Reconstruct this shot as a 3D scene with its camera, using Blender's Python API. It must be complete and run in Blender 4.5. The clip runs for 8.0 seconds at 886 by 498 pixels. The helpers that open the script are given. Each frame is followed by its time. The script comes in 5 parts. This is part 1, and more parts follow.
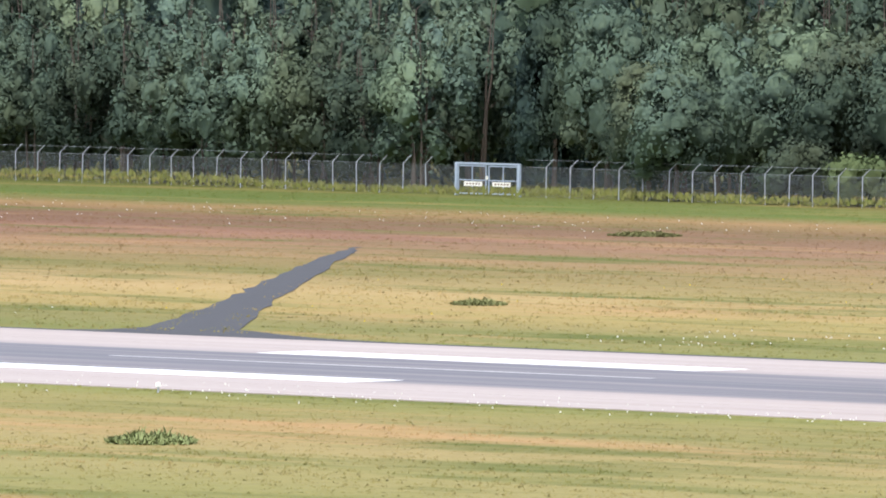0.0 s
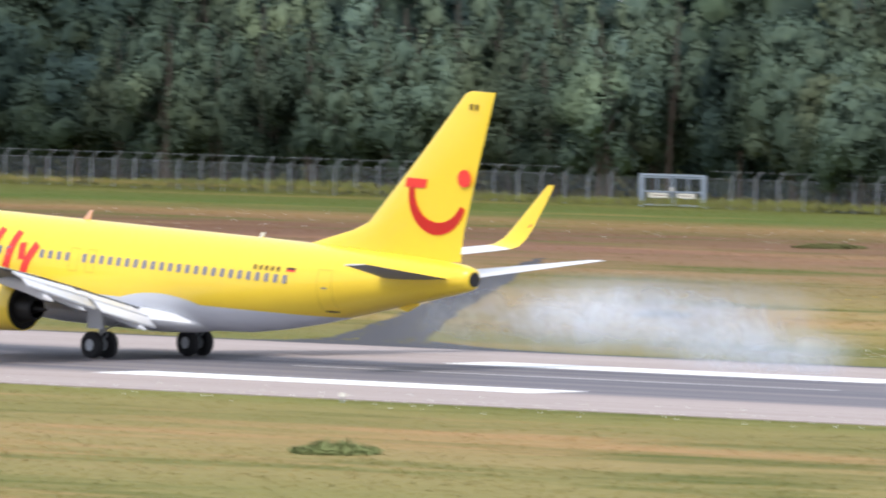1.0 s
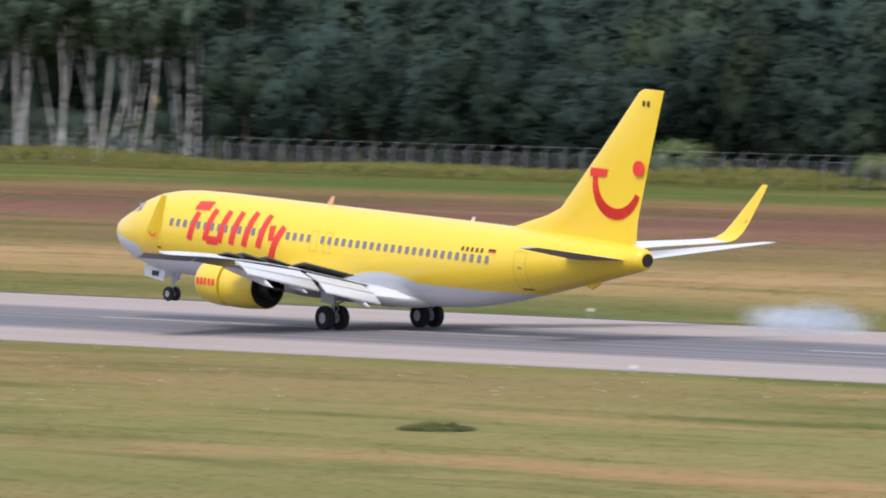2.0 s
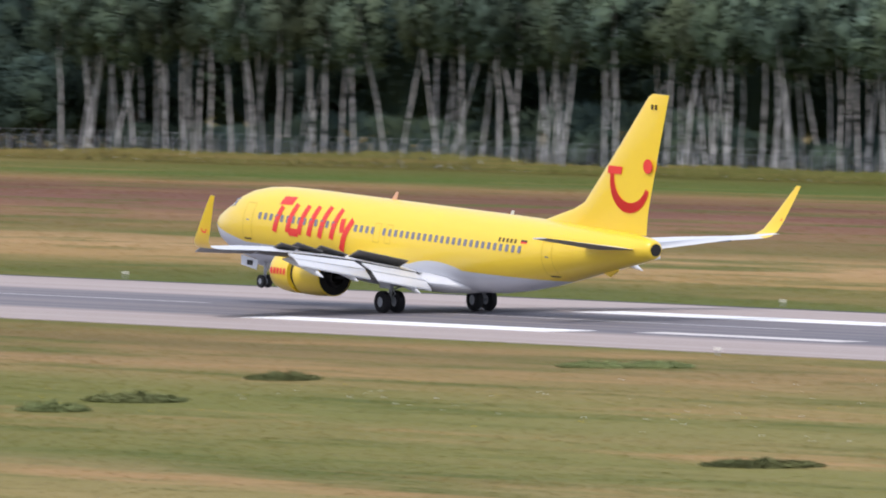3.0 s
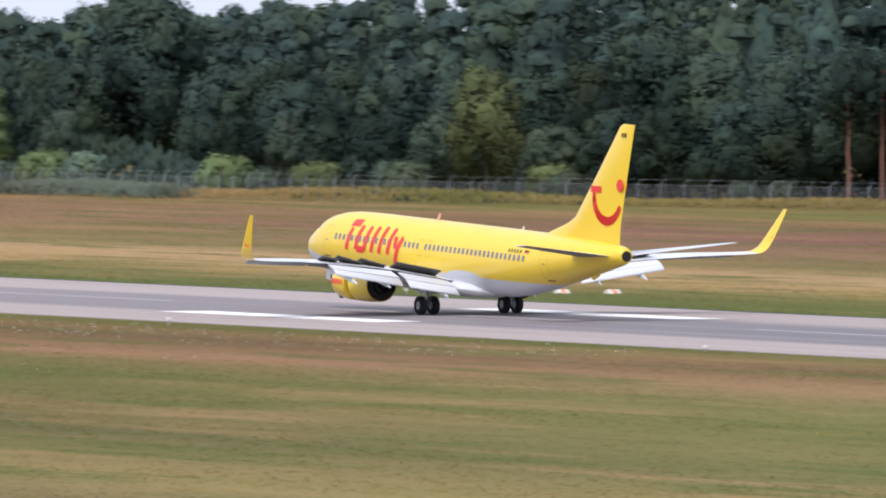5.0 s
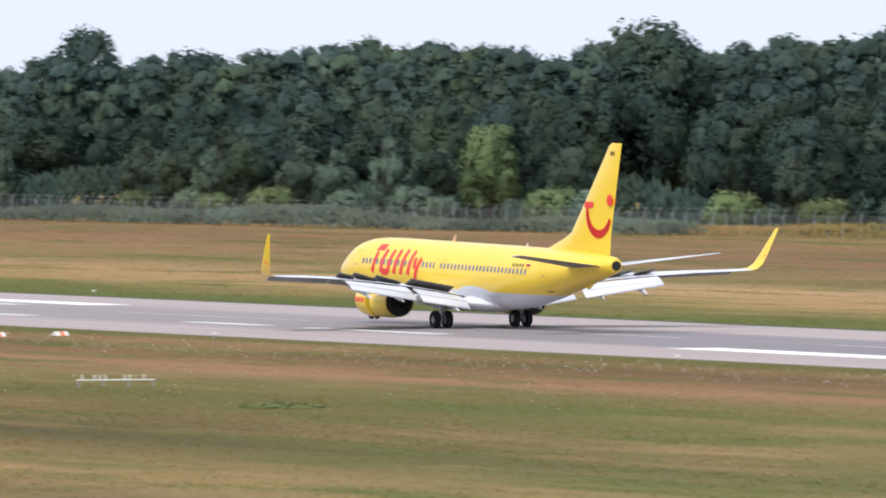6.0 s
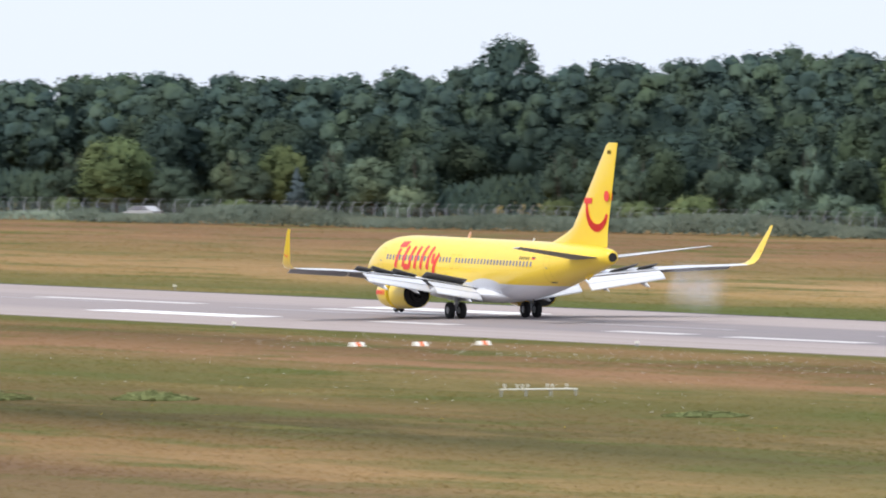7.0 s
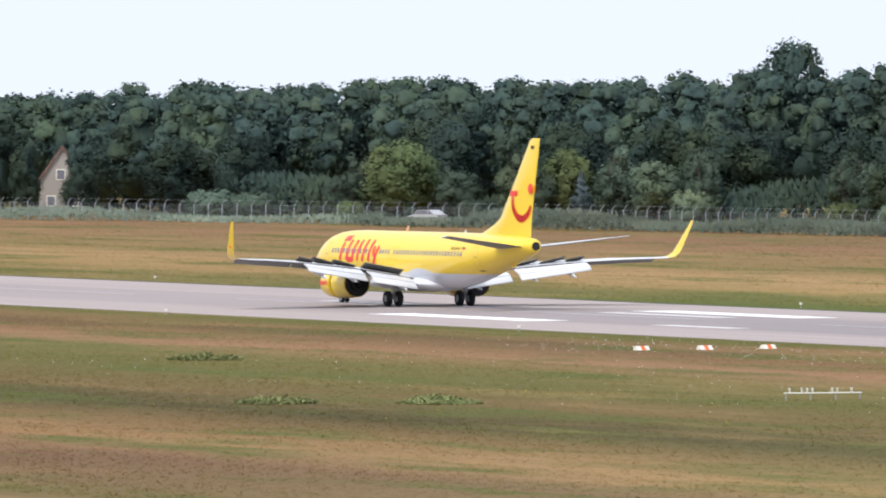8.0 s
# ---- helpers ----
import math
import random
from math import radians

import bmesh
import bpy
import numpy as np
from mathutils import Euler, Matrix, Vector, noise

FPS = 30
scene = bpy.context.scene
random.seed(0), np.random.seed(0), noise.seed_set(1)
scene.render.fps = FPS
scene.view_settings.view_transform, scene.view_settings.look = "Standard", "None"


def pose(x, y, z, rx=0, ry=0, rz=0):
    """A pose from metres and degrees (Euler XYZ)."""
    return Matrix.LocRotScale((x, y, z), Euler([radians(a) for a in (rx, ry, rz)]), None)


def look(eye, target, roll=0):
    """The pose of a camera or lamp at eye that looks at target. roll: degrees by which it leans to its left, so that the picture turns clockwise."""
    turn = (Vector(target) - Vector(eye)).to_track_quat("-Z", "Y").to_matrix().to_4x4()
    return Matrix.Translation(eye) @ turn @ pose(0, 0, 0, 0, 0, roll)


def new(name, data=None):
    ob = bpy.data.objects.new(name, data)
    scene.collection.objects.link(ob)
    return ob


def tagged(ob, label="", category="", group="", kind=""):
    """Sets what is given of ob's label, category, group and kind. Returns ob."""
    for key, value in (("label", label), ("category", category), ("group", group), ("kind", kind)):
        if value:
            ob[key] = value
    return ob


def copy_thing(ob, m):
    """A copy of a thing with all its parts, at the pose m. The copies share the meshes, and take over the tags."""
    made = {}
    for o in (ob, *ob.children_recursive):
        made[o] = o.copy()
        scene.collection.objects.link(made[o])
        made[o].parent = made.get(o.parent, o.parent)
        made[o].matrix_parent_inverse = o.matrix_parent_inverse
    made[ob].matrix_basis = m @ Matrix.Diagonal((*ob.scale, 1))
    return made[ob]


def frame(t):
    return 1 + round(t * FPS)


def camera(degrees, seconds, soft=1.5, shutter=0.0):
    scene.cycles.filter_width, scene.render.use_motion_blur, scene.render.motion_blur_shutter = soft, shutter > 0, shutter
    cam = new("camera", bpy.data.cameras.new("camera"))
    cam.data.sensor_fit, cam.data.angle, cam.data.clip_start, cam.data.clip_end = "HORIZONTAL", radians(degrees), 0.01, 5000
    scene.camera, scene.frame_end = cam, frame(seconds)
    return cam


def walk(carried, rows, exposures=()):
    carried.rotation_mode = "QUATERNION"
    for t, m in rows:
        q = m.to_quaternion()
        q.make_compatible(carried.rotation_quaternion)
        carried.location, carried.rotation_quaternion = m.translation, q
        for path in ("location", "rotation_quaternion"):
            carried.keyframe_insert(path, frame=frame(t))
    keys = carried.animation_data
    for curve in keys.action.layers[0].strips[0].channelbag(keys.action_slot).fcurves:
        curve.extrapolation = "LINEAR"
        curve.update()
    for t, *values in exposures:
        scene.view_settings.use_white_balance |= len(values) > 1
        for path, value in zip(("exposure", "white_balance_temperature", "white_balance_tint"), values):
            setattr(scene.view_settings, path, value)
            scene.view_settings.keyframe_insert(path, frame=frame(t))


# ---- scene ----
EYE = Vector((0.0, -371.0, 18.53))
# seconds, bearing to the left of +Y, tilt, lean
ROWS = [
    (0.0, 42.731, -1.552, 0.498),
    (0.3, 42.732, -1.563, 0.430),
    (0.5, 42.760, -1.563, 0.365),
    (0.6, 42.776, -1.565, 0.512),
    (0.8, 42.963, -1.580, 0.487),
    (1.0, 43.579, -1.510, 0.668),
    (1.2, 44.425, -1.469, 0.485),
    (1.5, 46.922, -1.463, 0.345),
    (1.7, 48.163, -1.463, 0.442),
    (2.8, 53.185, -1.433, 0.335),
    (3.0, 54.038, -1.387, 0.307),
    (3.5, 55.577, -1.155, 0.340),
    (4.0, 57.260, -1.155, 0.3),
    (4.2, 57.922, -1.148, 0.386),
    (5.3, 60.958, -1.119, 0.252),
    (5.5, 61.417, -1.106, 0.230),
    (6.0, 62.560, -0.963, 0.109),
    (6.5, 63.500, -0.960, 0.071),
    (7.0, 64.498, -0.923, 0.0),
    (7.5, 65.332, -0.923, 0.0),
    (8.0, 65.804, -0.905, -0.05),
]

# seconds, stops, kelvin, tint
EXPOSURE = [(0.0, 0.62, 6350, 13), (0.6, 0.58, 6350, 13), (1.0, 0.22, 6400, 14), (1.5, 0.02, 6400, 15), (3.5, -0.08, 6300, 18), (5.5, 0.04, 6350, 17), (7.0, 0.1, 6450, 14), (8.0, 0.14, 6450, 14)]


def aim(bearing, tilt):
    b, e = radians(bearing), radians(tilt)
    return EYE + Vector((-math.sin(b) * math.cos(e), math.cos(b) * math.cos(e), math.sin(e))) * 100


cam = camera(4.0635, 8.0, soft=1.9, shutter=0.25)
walk(cam, [(t, look(EYE, aim(b, e), r)) for t, b, e, r in ROWS], exposures=EXPOSURE)

# ---- light ----
world = bpy.data.worlds.new("sky")
scene.world = world
world.use_nodes = True
wn, wl = world.node_tree.nodes, world.node_tree.links
sky = wn.new("ShaderNodeTexSky")
sky.sky_type, sky.sun_disc = "NISHITA", False
sky.sun_elevation, sky.sun_rotation = radians(48), radians(150)
sky.dust_density, sky.air_density = 3.0, 1.0
veil = wn.new("ShaderNodeMix")
veil.data_type = "RGBA"
veil.inputs[0].default_value = 0.7
veil.inputs[7].default_value = (8.6, 9.6, 11.0, 1)
# below the skyline the sky goes on as just above it
ways = wn.new("ShaderNodeTexCoord")
split, join_up, floor_z = wn.new("ShaderNodeSeparateXYZ"), wn.new("ShaderNodeCombineXYZ"), wn.new("ShaderNodeMath")
floor_z.operation = "MAXIMUM"
floor_z.inputs[1].default_value = 0.03
wl.new(ways.outputs["Generated"], split.inputs[0])
wl.new(split.outputs[0], join_up.inputs[0])
wl.new(split.outputs[1], join_up.inputs[1])
wl.new(split.outputs[2], floor_z.inputs[0])
wl.new(floor_z.outputs[0], join_up.inputs[2])
wl.new(join_up.outputs[0], sky.inputs[0])
wl.new(sky.outputs[0], veil.inputs[6])
wl.new(veil.outputs[2], wn["Background"].inputs[0])
wn["Background"].inputs[1].default_value = 0.12
sun = new("sun", bpy.data.lights.new("sun", "SUN"))
sun.data.energy, sun.data.angle, sun.data.color = 2.2, radians(12), (1.0, 0.95, 0.86)
# from behind the watcher's right shoulder
sun.matrix_world = look((60, -100, 170), (0, 0, 0))


# ---- materials ----
class Nodes:
    def __init__(self, name):
        self.mat = bpy.data.materials.new(name)
        self.mat.use_nodes = True
        self.n, self.l = self.mat.node_tree.nodes, self.mat.node_tree.links
        self.bsdf = self.n["Principled BSDF"]

    def put(self, kind, **inputs):
        node = self.n.new("ShaderNode" + kind)
        for key, value in inputs.items():
            self.feed(node.inputs[int(key[1:])] if key[0] == "i" and key[1:].isdigit() else node.inputs[key], value)
        return node

    def feed(self, socket, value):
        if isinstance(value, bpy.types.NodeSocket):
            self.l.new(value, socket)
        else:
            socket.default_value = value

    def math(self, op, a, b=0.0, c=0.0):
        node = self.n.new("ShaderNodeMath")
        node.operation = op
        for i, v in enumerate((a, b, c)):
            self.feed(node.inputs[i], v)
        return node.outputs[0]

    def mix(self, fac, a, b, blend="MIX"):
        node = self.n.new("ShaderNodeMix")
        node.data_type, node.blend_type = "RGBA", blend
        self.feed(node.inputs[0], fac)
        self.feed(node.inputs[6], a)
        self.feed(node.inputs[7], b)
        return node.outputs[2]

    def noise(self, vec, scale, detail=3.0, rough=0.55):
        node = self.put("TexNoise", Vector=vec, Scale=scale, Detail=detail, Roughness=rough)
        return node.outputs[0]

    def stretched(self, vec, sx, sy, sz=1.0):
        node = self.n.new("ShaderNodeVectorMath")
        node.operation = "MULTIPLY"
        self.feed(node.inputs[0], vec)
        node.inputs[1].default_value = (sx, sy, sz)
        return node.outputs[0]

    def ramp(self, fac, stops):
        node = self.n.new("ShaderNodeValToRGB")
        self.feed(node.inputs[0], fac)
        e = node.color_ramp.elements
        while len(e) < len(stops):
            e.new(0.5)
        for el, (pos, col) in zip(e, stops):
            el.position = pos
            el.color = (*col, 1) if len(col) == 3 else col
        return node.outputs[0]

    def span(self, v, a, b):
        node = self.n.new("ShaderNodeMapRange")
        self.feed(node.inputs[0], v)
        node.inputs[1].default_value, node.inputs[2].default_value = a, b
        return node.outputs[0]

    def bump(self, height, strength=0.4, distance=0.05):
        node = self.put("Bump", Height=height, Strength=strength, Distance=distance)
        self.l.new(node.outputs[0], self.bsdf.inputs["Normal"])

    def set(self, color=None, rough=0.6, metal=0.0, spec=None):
        if color is not None:
            self.feed(self.bsdf.inputs["Base Color"], (*color, 1) if isinstance(color, tuple) else color)
        self.feed(self.bsdf.inputs["Roughness"], rough)
        self.bsdf.inputs["Metallic"].default_value = metal
        if spec is not None:
            self.bsdf.inputs["Specular IOR Level"].default_value = spec
        return self.mat


def plain(name, color, rough=0.5, metal=0.0, wear=0.15, scale=3.0, coat=0.0):
    k = Nodes(name)
    pos = k.put("TexCoord").outputs["Object"]
    n1, n2 = k.noise(pos, scale), k.noise(pos, scale * 9, 2.0)
    dark = tuple(c * (1 - wear) for c in color)
    col = k.mix(k.math("MULTIPLY", k.math("ADD", n1, n2), 0.5), (*dark, 1), (*tuple(min(1, c * (1 + wear)) for c in color), 1))
    k.set(col, rough, metal)
    if coat:
        k.bsdf.inputs["Coat Weight"].default_value = coat
        k.bsdf.inputs["Coat Roughness"].default_value = 0.12
    return k.mat


def field_colour(k, pos):
    """Meadow colours: bands along the runway, broken up by drifts and patches."""
    sep = k.put("SeparateXYZ", Vector=pos)
    drift = k.noise(k.stretched(pos, 0.006, 0.03, 0.0), 1.0, 3.0, 0.6)
    y = k.math("ADD", sep.outputs[1], k.math("MULTIPLY", k.math("SUBTRACT", drift, 0.5), 18.0))
    GREEN, LUSH, STRAW, BROWN, RED, DULL = (0.155, 0.17, 0.052), (0.12, 0.172, 0.042), (0.40, 0.315, 0.155), (0.17, 0.125, 0.06), (0.185, 0.122, 0.072), (0.215, 0.17, 0.072)
    far = k.ramp(k.span(y, 12, 232), [(0.0, LUSH), (0.1, GREEN), (0.17, (0.31, 0.255, 0.105)), (0.27, (0.37, 0.295, 0.14)), (0.36, (0.20, 0.185, 0.07)), (0.48, (0.245, 0.185, 0.092)), (0.6, (0.215, 0.14, 0.088)), (0.72, (0.18, 0.125, 0.07)), (0.8, (0.25, 0.195, 0.085)), (0.88, LUSH), (1.0, GREEN)])
    near = k.ramp(k.span(y, -170, -20), [(0.0, BROWN), (0.12, RED), (0.2, (0.31, 0.23, 0.105)), (0.28, DULL), (0.35, (0.085, 0.095, 0.034)), (0.46, (0.19, 0.165, 0.066)), (0.58, GREEN), (0.67, (0.19, 0.19, 0.066)), (0.74, (0.31, 0.225, 0.115)), (0.81, (0.24, 0.18, 0.085)), (0.87, (0.17, 0.135, 0.062)), (0.91, (0.23, 0.185, 0.08)), (0.945, GREEN), (1.0, LUSH)])
    # away from the touchdown end the near meadow turns to brown heath
    heath = k.span(sep.outputs[0], -340, -560)
    near = k.mix(k.math("MULTIPLY", heath, 0.22), near, (0.18, 0.14, 0.055, 1))
    # and the far side turns to straw
    far = k.mix(k.math("MULTIPLY", k.span(sep.outputs[0], -820, -960), 0.55), far, (0.27, 0.215, 0.09, 1))
    # towards the touchdown end the sward is greener and fairer
    fresh = k.span(sep.outputs[0], -560, -340)
    near = k.mix(k.math("MULTIPLY", fresh, 0.6), near, (0.215, 0.225, 0.075, 1))
    base = k.mix(k.math("GREATER_THAN", sep.outputs[1], 0.0), near, far)
    base = k.mix(k.math("MULTIPLY", fresh, 0.42), base, k.mix(k.span(drift, 0.4, 0.62), (0.36, 0.325, 0.15, 1), (0.22, 0.265, 0.08, 1)))
    patch = k.noise(k.stretched(pos, 0.03, 0.11, 0.0), 1.0, 4.0, 0.65)
    base = k.mix(k.math("MULTIPLY", k.span(patch, 0.5, 0.66), 0.85), base, (0.135, 0.165, 0.046, 1))
    patch2 = k.noise(k.stretched(pos, 0.017, 0.07, 3.0), 1.0, 4.0, 0.7)
    base = k.mix(k.math("MULTIPLY", k.span(patch2, 0.52, 0.66), k.math("ADD", 0.3, k.math("MULTIPLY", fresh, 0.45))), base, (0.36, 0.27, 0.125, 1))
    base = k.put("Gamma", Color=base, Gamma=1.45).outputs[0]
    return k.mix(1.0, base, (1.82, 1.62, 2.3, 1), "MULTIPLY")


def make_meadow():
    k = Nodes("meadow_soil_and_grass")
    pos = k.put("NewGeometry").outputs["Position"]
    fine = k.noise(k.stretched(pos, 1.0, 0.5, 1.0), 1.3, 4.0, 0.7)
    col = k.mix(0.55, field_colour(k, pos), k.ramp(fine, [(0.3, (0.72, 0.72, 0.72)), (0.7, (1.0, 1.0, 1.0))]), "MULTIPLY")
    k.bump(fine, 0.35, 0.2)
    return k.set(col, 0.95, spec=0.1)


def make_blades():
    k = Nodes("grass_blades")
    geo = k.put("NewGeometry")
    rnd = geo.outputs["Random Per Island"]
    col = k.mix(k.math("MULTIPLY", k.span(rnd, 0.5, 1.0), 0.14), k.mix(1.0, field_colour(k, geo.outputs["Position"]), (1.0, 1.0, 1.0, 1), "MULTIPLY"), (0.44, 0.35, 0.20, 1))
    col = k.mix(k.math("MULTIPLY", k.math("LESS_THAN", rnd, 0.25), 0.12), col, (0.13, 0.15, 0.05, 1))
    k.bsdf.inputs["Transmission Weight"].default_value = 0.0
    return k.set(col, 0.85, spec=0.15)


def make_foliage(name, low, high, tip):
    k = Nodes(name)
    geo, info = k.put("NewGeometry"), k.put("ObjectInfo")
    pos = geo.outputs["Position"]
    twig = k.noise(pos, 2.6, 3.0, 0.7)
    col = k.mix(k.math("ADD", k.math("MULTIPLY", geo.outputs["Random Per Island"], 0.35), k.math("MULTIPLY", k.span(twig, 0.3, 0.7), 0.45)), (*low, 1), (*high, 1))
    big = k.noise(pos, 0.12, 2.0)
    col = k.mix(k.math("MULTIPLY", k.span(big, 0.45, 0.7), 0.5), col, (*tip, 1))
    hue = k.put("HueSaturation", Color=col, Hue=k.math("ADD", 0.485, k.math("MULTIPLY", info.outputs["Random"], 0.03)), Saturation=1.05,
                Value=k.math("MULTIPLY", k.math("ADD", 0.7, k.math("MULTIPLY", info.outputs["Random"], 0.6)), k.math("ADD", 0.74, k.math("MULTIPLY", k.span(k.noise(pos, 0.085, 1.0), 0.34, 0.66), 0.54))))
    k.set(hue.outputs[0], 0.85, spec=0.05)
    # light comes through the leaves
    thin = k.n.new("ShaderNodeBsdfTranslucent")
    k.l.new(hue.outputs[0], thin.inputs[0])
    both = k.n.new("ShaderNodeMixShader")
    both.inputs[0].default_value = 0.15
    k.l.new(k.bsdf.outputs[0], both.inputs[1])
    k.l.new(thin.outputs[0], both.inputs[2])
    k.l.new(both.outputs[0], k.n["Material Output"].inputs[0])
    return k.mat


def make_concrete():
    k = Nodes("runway_concrete")
    pos = k.put("NewGeometry").outputs["Position"]
    sep = k.put("SeparateXYZ", Vector=pos)
    streak = k.noise(k.stretched(pos, 0.012, 0.55), 1.0, 4.0, 0.6)
    grain = k.noise(pos, 2.0, 4.0, 0.7)
    base = k.ramp(k.math("ADD", k.math("MULTIPLY", streak, 0.6), k.math("MULTIPLY", grain, 0.4)), [(0.3, (0.315, 0.258, 0.236)), (0.7, (0.425, 0.362, 0.335))])
    # tyre rubber laid down along the middle, thinning out past the touchdown zone
    off = k.math("ABSOLUTE", k.math("ADD", sep.outputs[1], 3.6))
    wob = k.math("ADD", off, k.math("MULTIPLY", k.math("SUBTRACT", streak, 0.5), 5.0))
    core = k.math("SUBTRACT", 1.0, k.span(wob, 8.5, 11.5))
    along = k.span(sep.outputs[0], -860, -520)
    amount = k.math("MULTIPLY", core, k.math("ADD", 0.22, k.math("MULTIPLY", along, 0.66)))
    rub = k.math("MULTIPLY", amount, k.span(streak, 0.1, 0.55))
    base = k.mix(rub, base, (0.095, 0.10, 0.125, 1))
    # slab joints
    joint = k.math("LESS_THAN", k.math("ABSOLUTE", k.math("SUBTRACT", k.math("FRACT", k.math("DIVIDE", sep.outputs[1], 7.5)), 0.5)), 0.006)
    base = k.mix(k.math("MULTIPLY", joint, 0.5), base, (0.1, 0.09, 0.09, 1))
    k.bump(grain, 0.2, 0.02)
    return k.set(base, 0.8, spec=0.3)


def make_asphalt():
    k = Nodes("old_asphalt")
    pos = k.put("NewGeometry").outputs["Position"]
    a, b = k.noise(pos, 0.35, 4.0, 0.65), k.noise(pos, 3.0, 3.0)
    col = k.mix(a, (0.026, 0.026, 0.032, 1), (0.046, 0.044, 0.05, 1))
    col = k.mix(k.math("MULTIPLY", b, 0.3), col, (0.085, 0.08, 0.08, 1))
    k.bump(b, 0.4, 0.03)
    return k.set(col, 0.9)


def make_body_paint():
    k = Nodes("yellow_and_white_airliner_paint")
    pos = k.put("TexCoord").outputs["Object"]
    sep = k.put("SeparateXYZ", Vector=pos)
    aft = k.math("ADD", sep.outputs[0], 19.35)
    hump = k.math("MAXIMUM", k.math("SUBTRACT", 0.32, k.math("MULTIPLY", k.math("POWER", k.math("SUBTRACT", aft, 21.6), 2.0), 0.06)), 0.0)
    line = k.math("ADD", k.math("ADD", 2.46, hump), k.math("MULTIPLY", k.math("MAXIMUM", k.math("SUBTRACT", 4.5, aft), 0.0), 0.16))
    belly = k.math("LESS_THAN", sep.outputs[2], line)
    grime = k.noise(k.stretched(pos, 0.4, 2.0, 2.0), 1.0, 4.0, 0.6)
    yellow = k.mix(grime, (0.86, 0.58, 0.03, 1), (0.90, 0.65, 0.04, 1))
    white = k.mix(grime, (0.56, 0.59, 0.66, 1), (0.72, 0.74, 0.79, 1))
    k.bsdf.inputs["Coat Weight"].default_value = 0.5
    k.bsdf.inputs["Coat Roughness"].default_value = 0.15
    return k.set(k.mix(belly, yellow, white), 0.38)


def make_mesh_wire():
    k = Nodes("chain_link_wire")
    k.set((0.30, 0.32, 0.34), 0.5, 0.6)
    clear = k.n.new("ShaderNodeBsdfTransparent")
    join = k.n.new("ShaderNodeMixShader")
    join.inputs[0].default_value = 0.15
    k.l.new(clear.outputs[0], join.inputs[1])
    k.l.new(k.bsdf.outputs[0], join.inputs[2])
    k.l.new(join.outputs[0], k.n["Material Output"].inputs[0])
    return k.mat


def make_smoke(name, strength):
    k = Nodes(name)
    pos = k.put("TexCoord").outputs["Generated"]
    sep = k.put("SeparateXYZ", Vector=pos)
    wisp = k.noise(k.put("TexCoord").outputs["Object"], 0.55, 4.0, 0.6)

    def hump(s):
        d = k.math("MULTIPLY", k.math("SUBTRACT", s, 0.5), 2.0)
        return k.math("MAXIMUM", k.math("SUBTRACT", 1.0, k.math("MULTIPLY", d, d)), 0.0)

    fade = k.math("MULTIPLY", hump(sep.outputs[0]), k.math("POWER", hump(sep.outputs[2]), 1.6))
    dens = k.math("MULTIPLY", k.math("POWER", fade, 1.3), k.math("MULTIPLY", k.span(wisp, 0.2, 0.6), strength))
    k.set((0.80, 0.85, 0.92), 1.0, spec=0.0)
    glow = k.n.new("ShaderNodeBsdfTranslucent")
    glow.inputs[0].default_value = (0.86, 0.91, 0.97, 1)
    cloud = k.n.new("ShaderNodeMixShader")
    cloud.inputs[0].default_value = 0.5
    k.l.new(k.bsdf.outputs[0], cloud.inputs[1])
    k.l.new(glow.outputs[0], cloud.inputs[2])
    clear = k.n.new("ShaderNodeBsdfTransparent")
    join = k.n.new("ShaderNodeMixShader")
    k.l.new(dens, join.inputs[0])
    k.l.new(clear.outputs[0], join.inputs[1])
    k.l.new(cloud.outputs[0], join.inputs[2])
    k.l.new(join.outputs[0], k.n["Material Output"].inputs[0])
    return k.mat


MEADOW, BLADES = make_meadow(), make_blades()
CONCRETE, ASPHALT = make_concrete(), make_asphalt()
LEAF_GREY = make_foliage("grey_green_leaves", (0.082, 0.120, 0.100), (0.126, 0.172, 0.114), (0.185, 0.21, 0.11))
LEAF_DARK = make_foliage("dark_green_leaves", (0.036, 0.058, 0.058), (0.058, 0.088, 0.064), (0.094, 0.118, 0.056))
LEAF_REED = make_foliage("blue_green_reeds", (0.115, 0.15, 0.125), (0.20, 0.24, 0.185), (0.22, 0.24, 0.17))
LEAF_PALE = make_foliage("pale_willow_leaves", (0.11, 0.15, 0.078), (0.165, 0.205, 0.092), (0.21, 0.23, 0.10))
LEAF_BLUE = make_foliage("blue_spruce_needles", (0.07, 0.10, 0.10), (0.14, 0.18, 0.19), (0.15, 0.19, 0.2))
BARK = plain("grey_brown_bark", (0.10, 0.08, 0.065), 0.9, wear=0.4)
PINE_BARK = plain("reddish_pine_bark", (0.22, 0.11, 0.08), 0.9, wear=0.35)


def make_birch_bark():
    k = Nodes("white_birch_bark")
    pos = k.put("NewGeometry").outputs["Position"]
    spots = k.noise(k.stretched(pos, 2.0, 2.0, 1.6), 1.0, 3.0, 0.7)
    return k.set(k.ramp(spots, [(0.36, (0.06, 0.055, 0.05)), (0.47, (0.5, 0.49, 0.48)), (0.66, (0.74, 0.73, 0.72))]), 0.8)


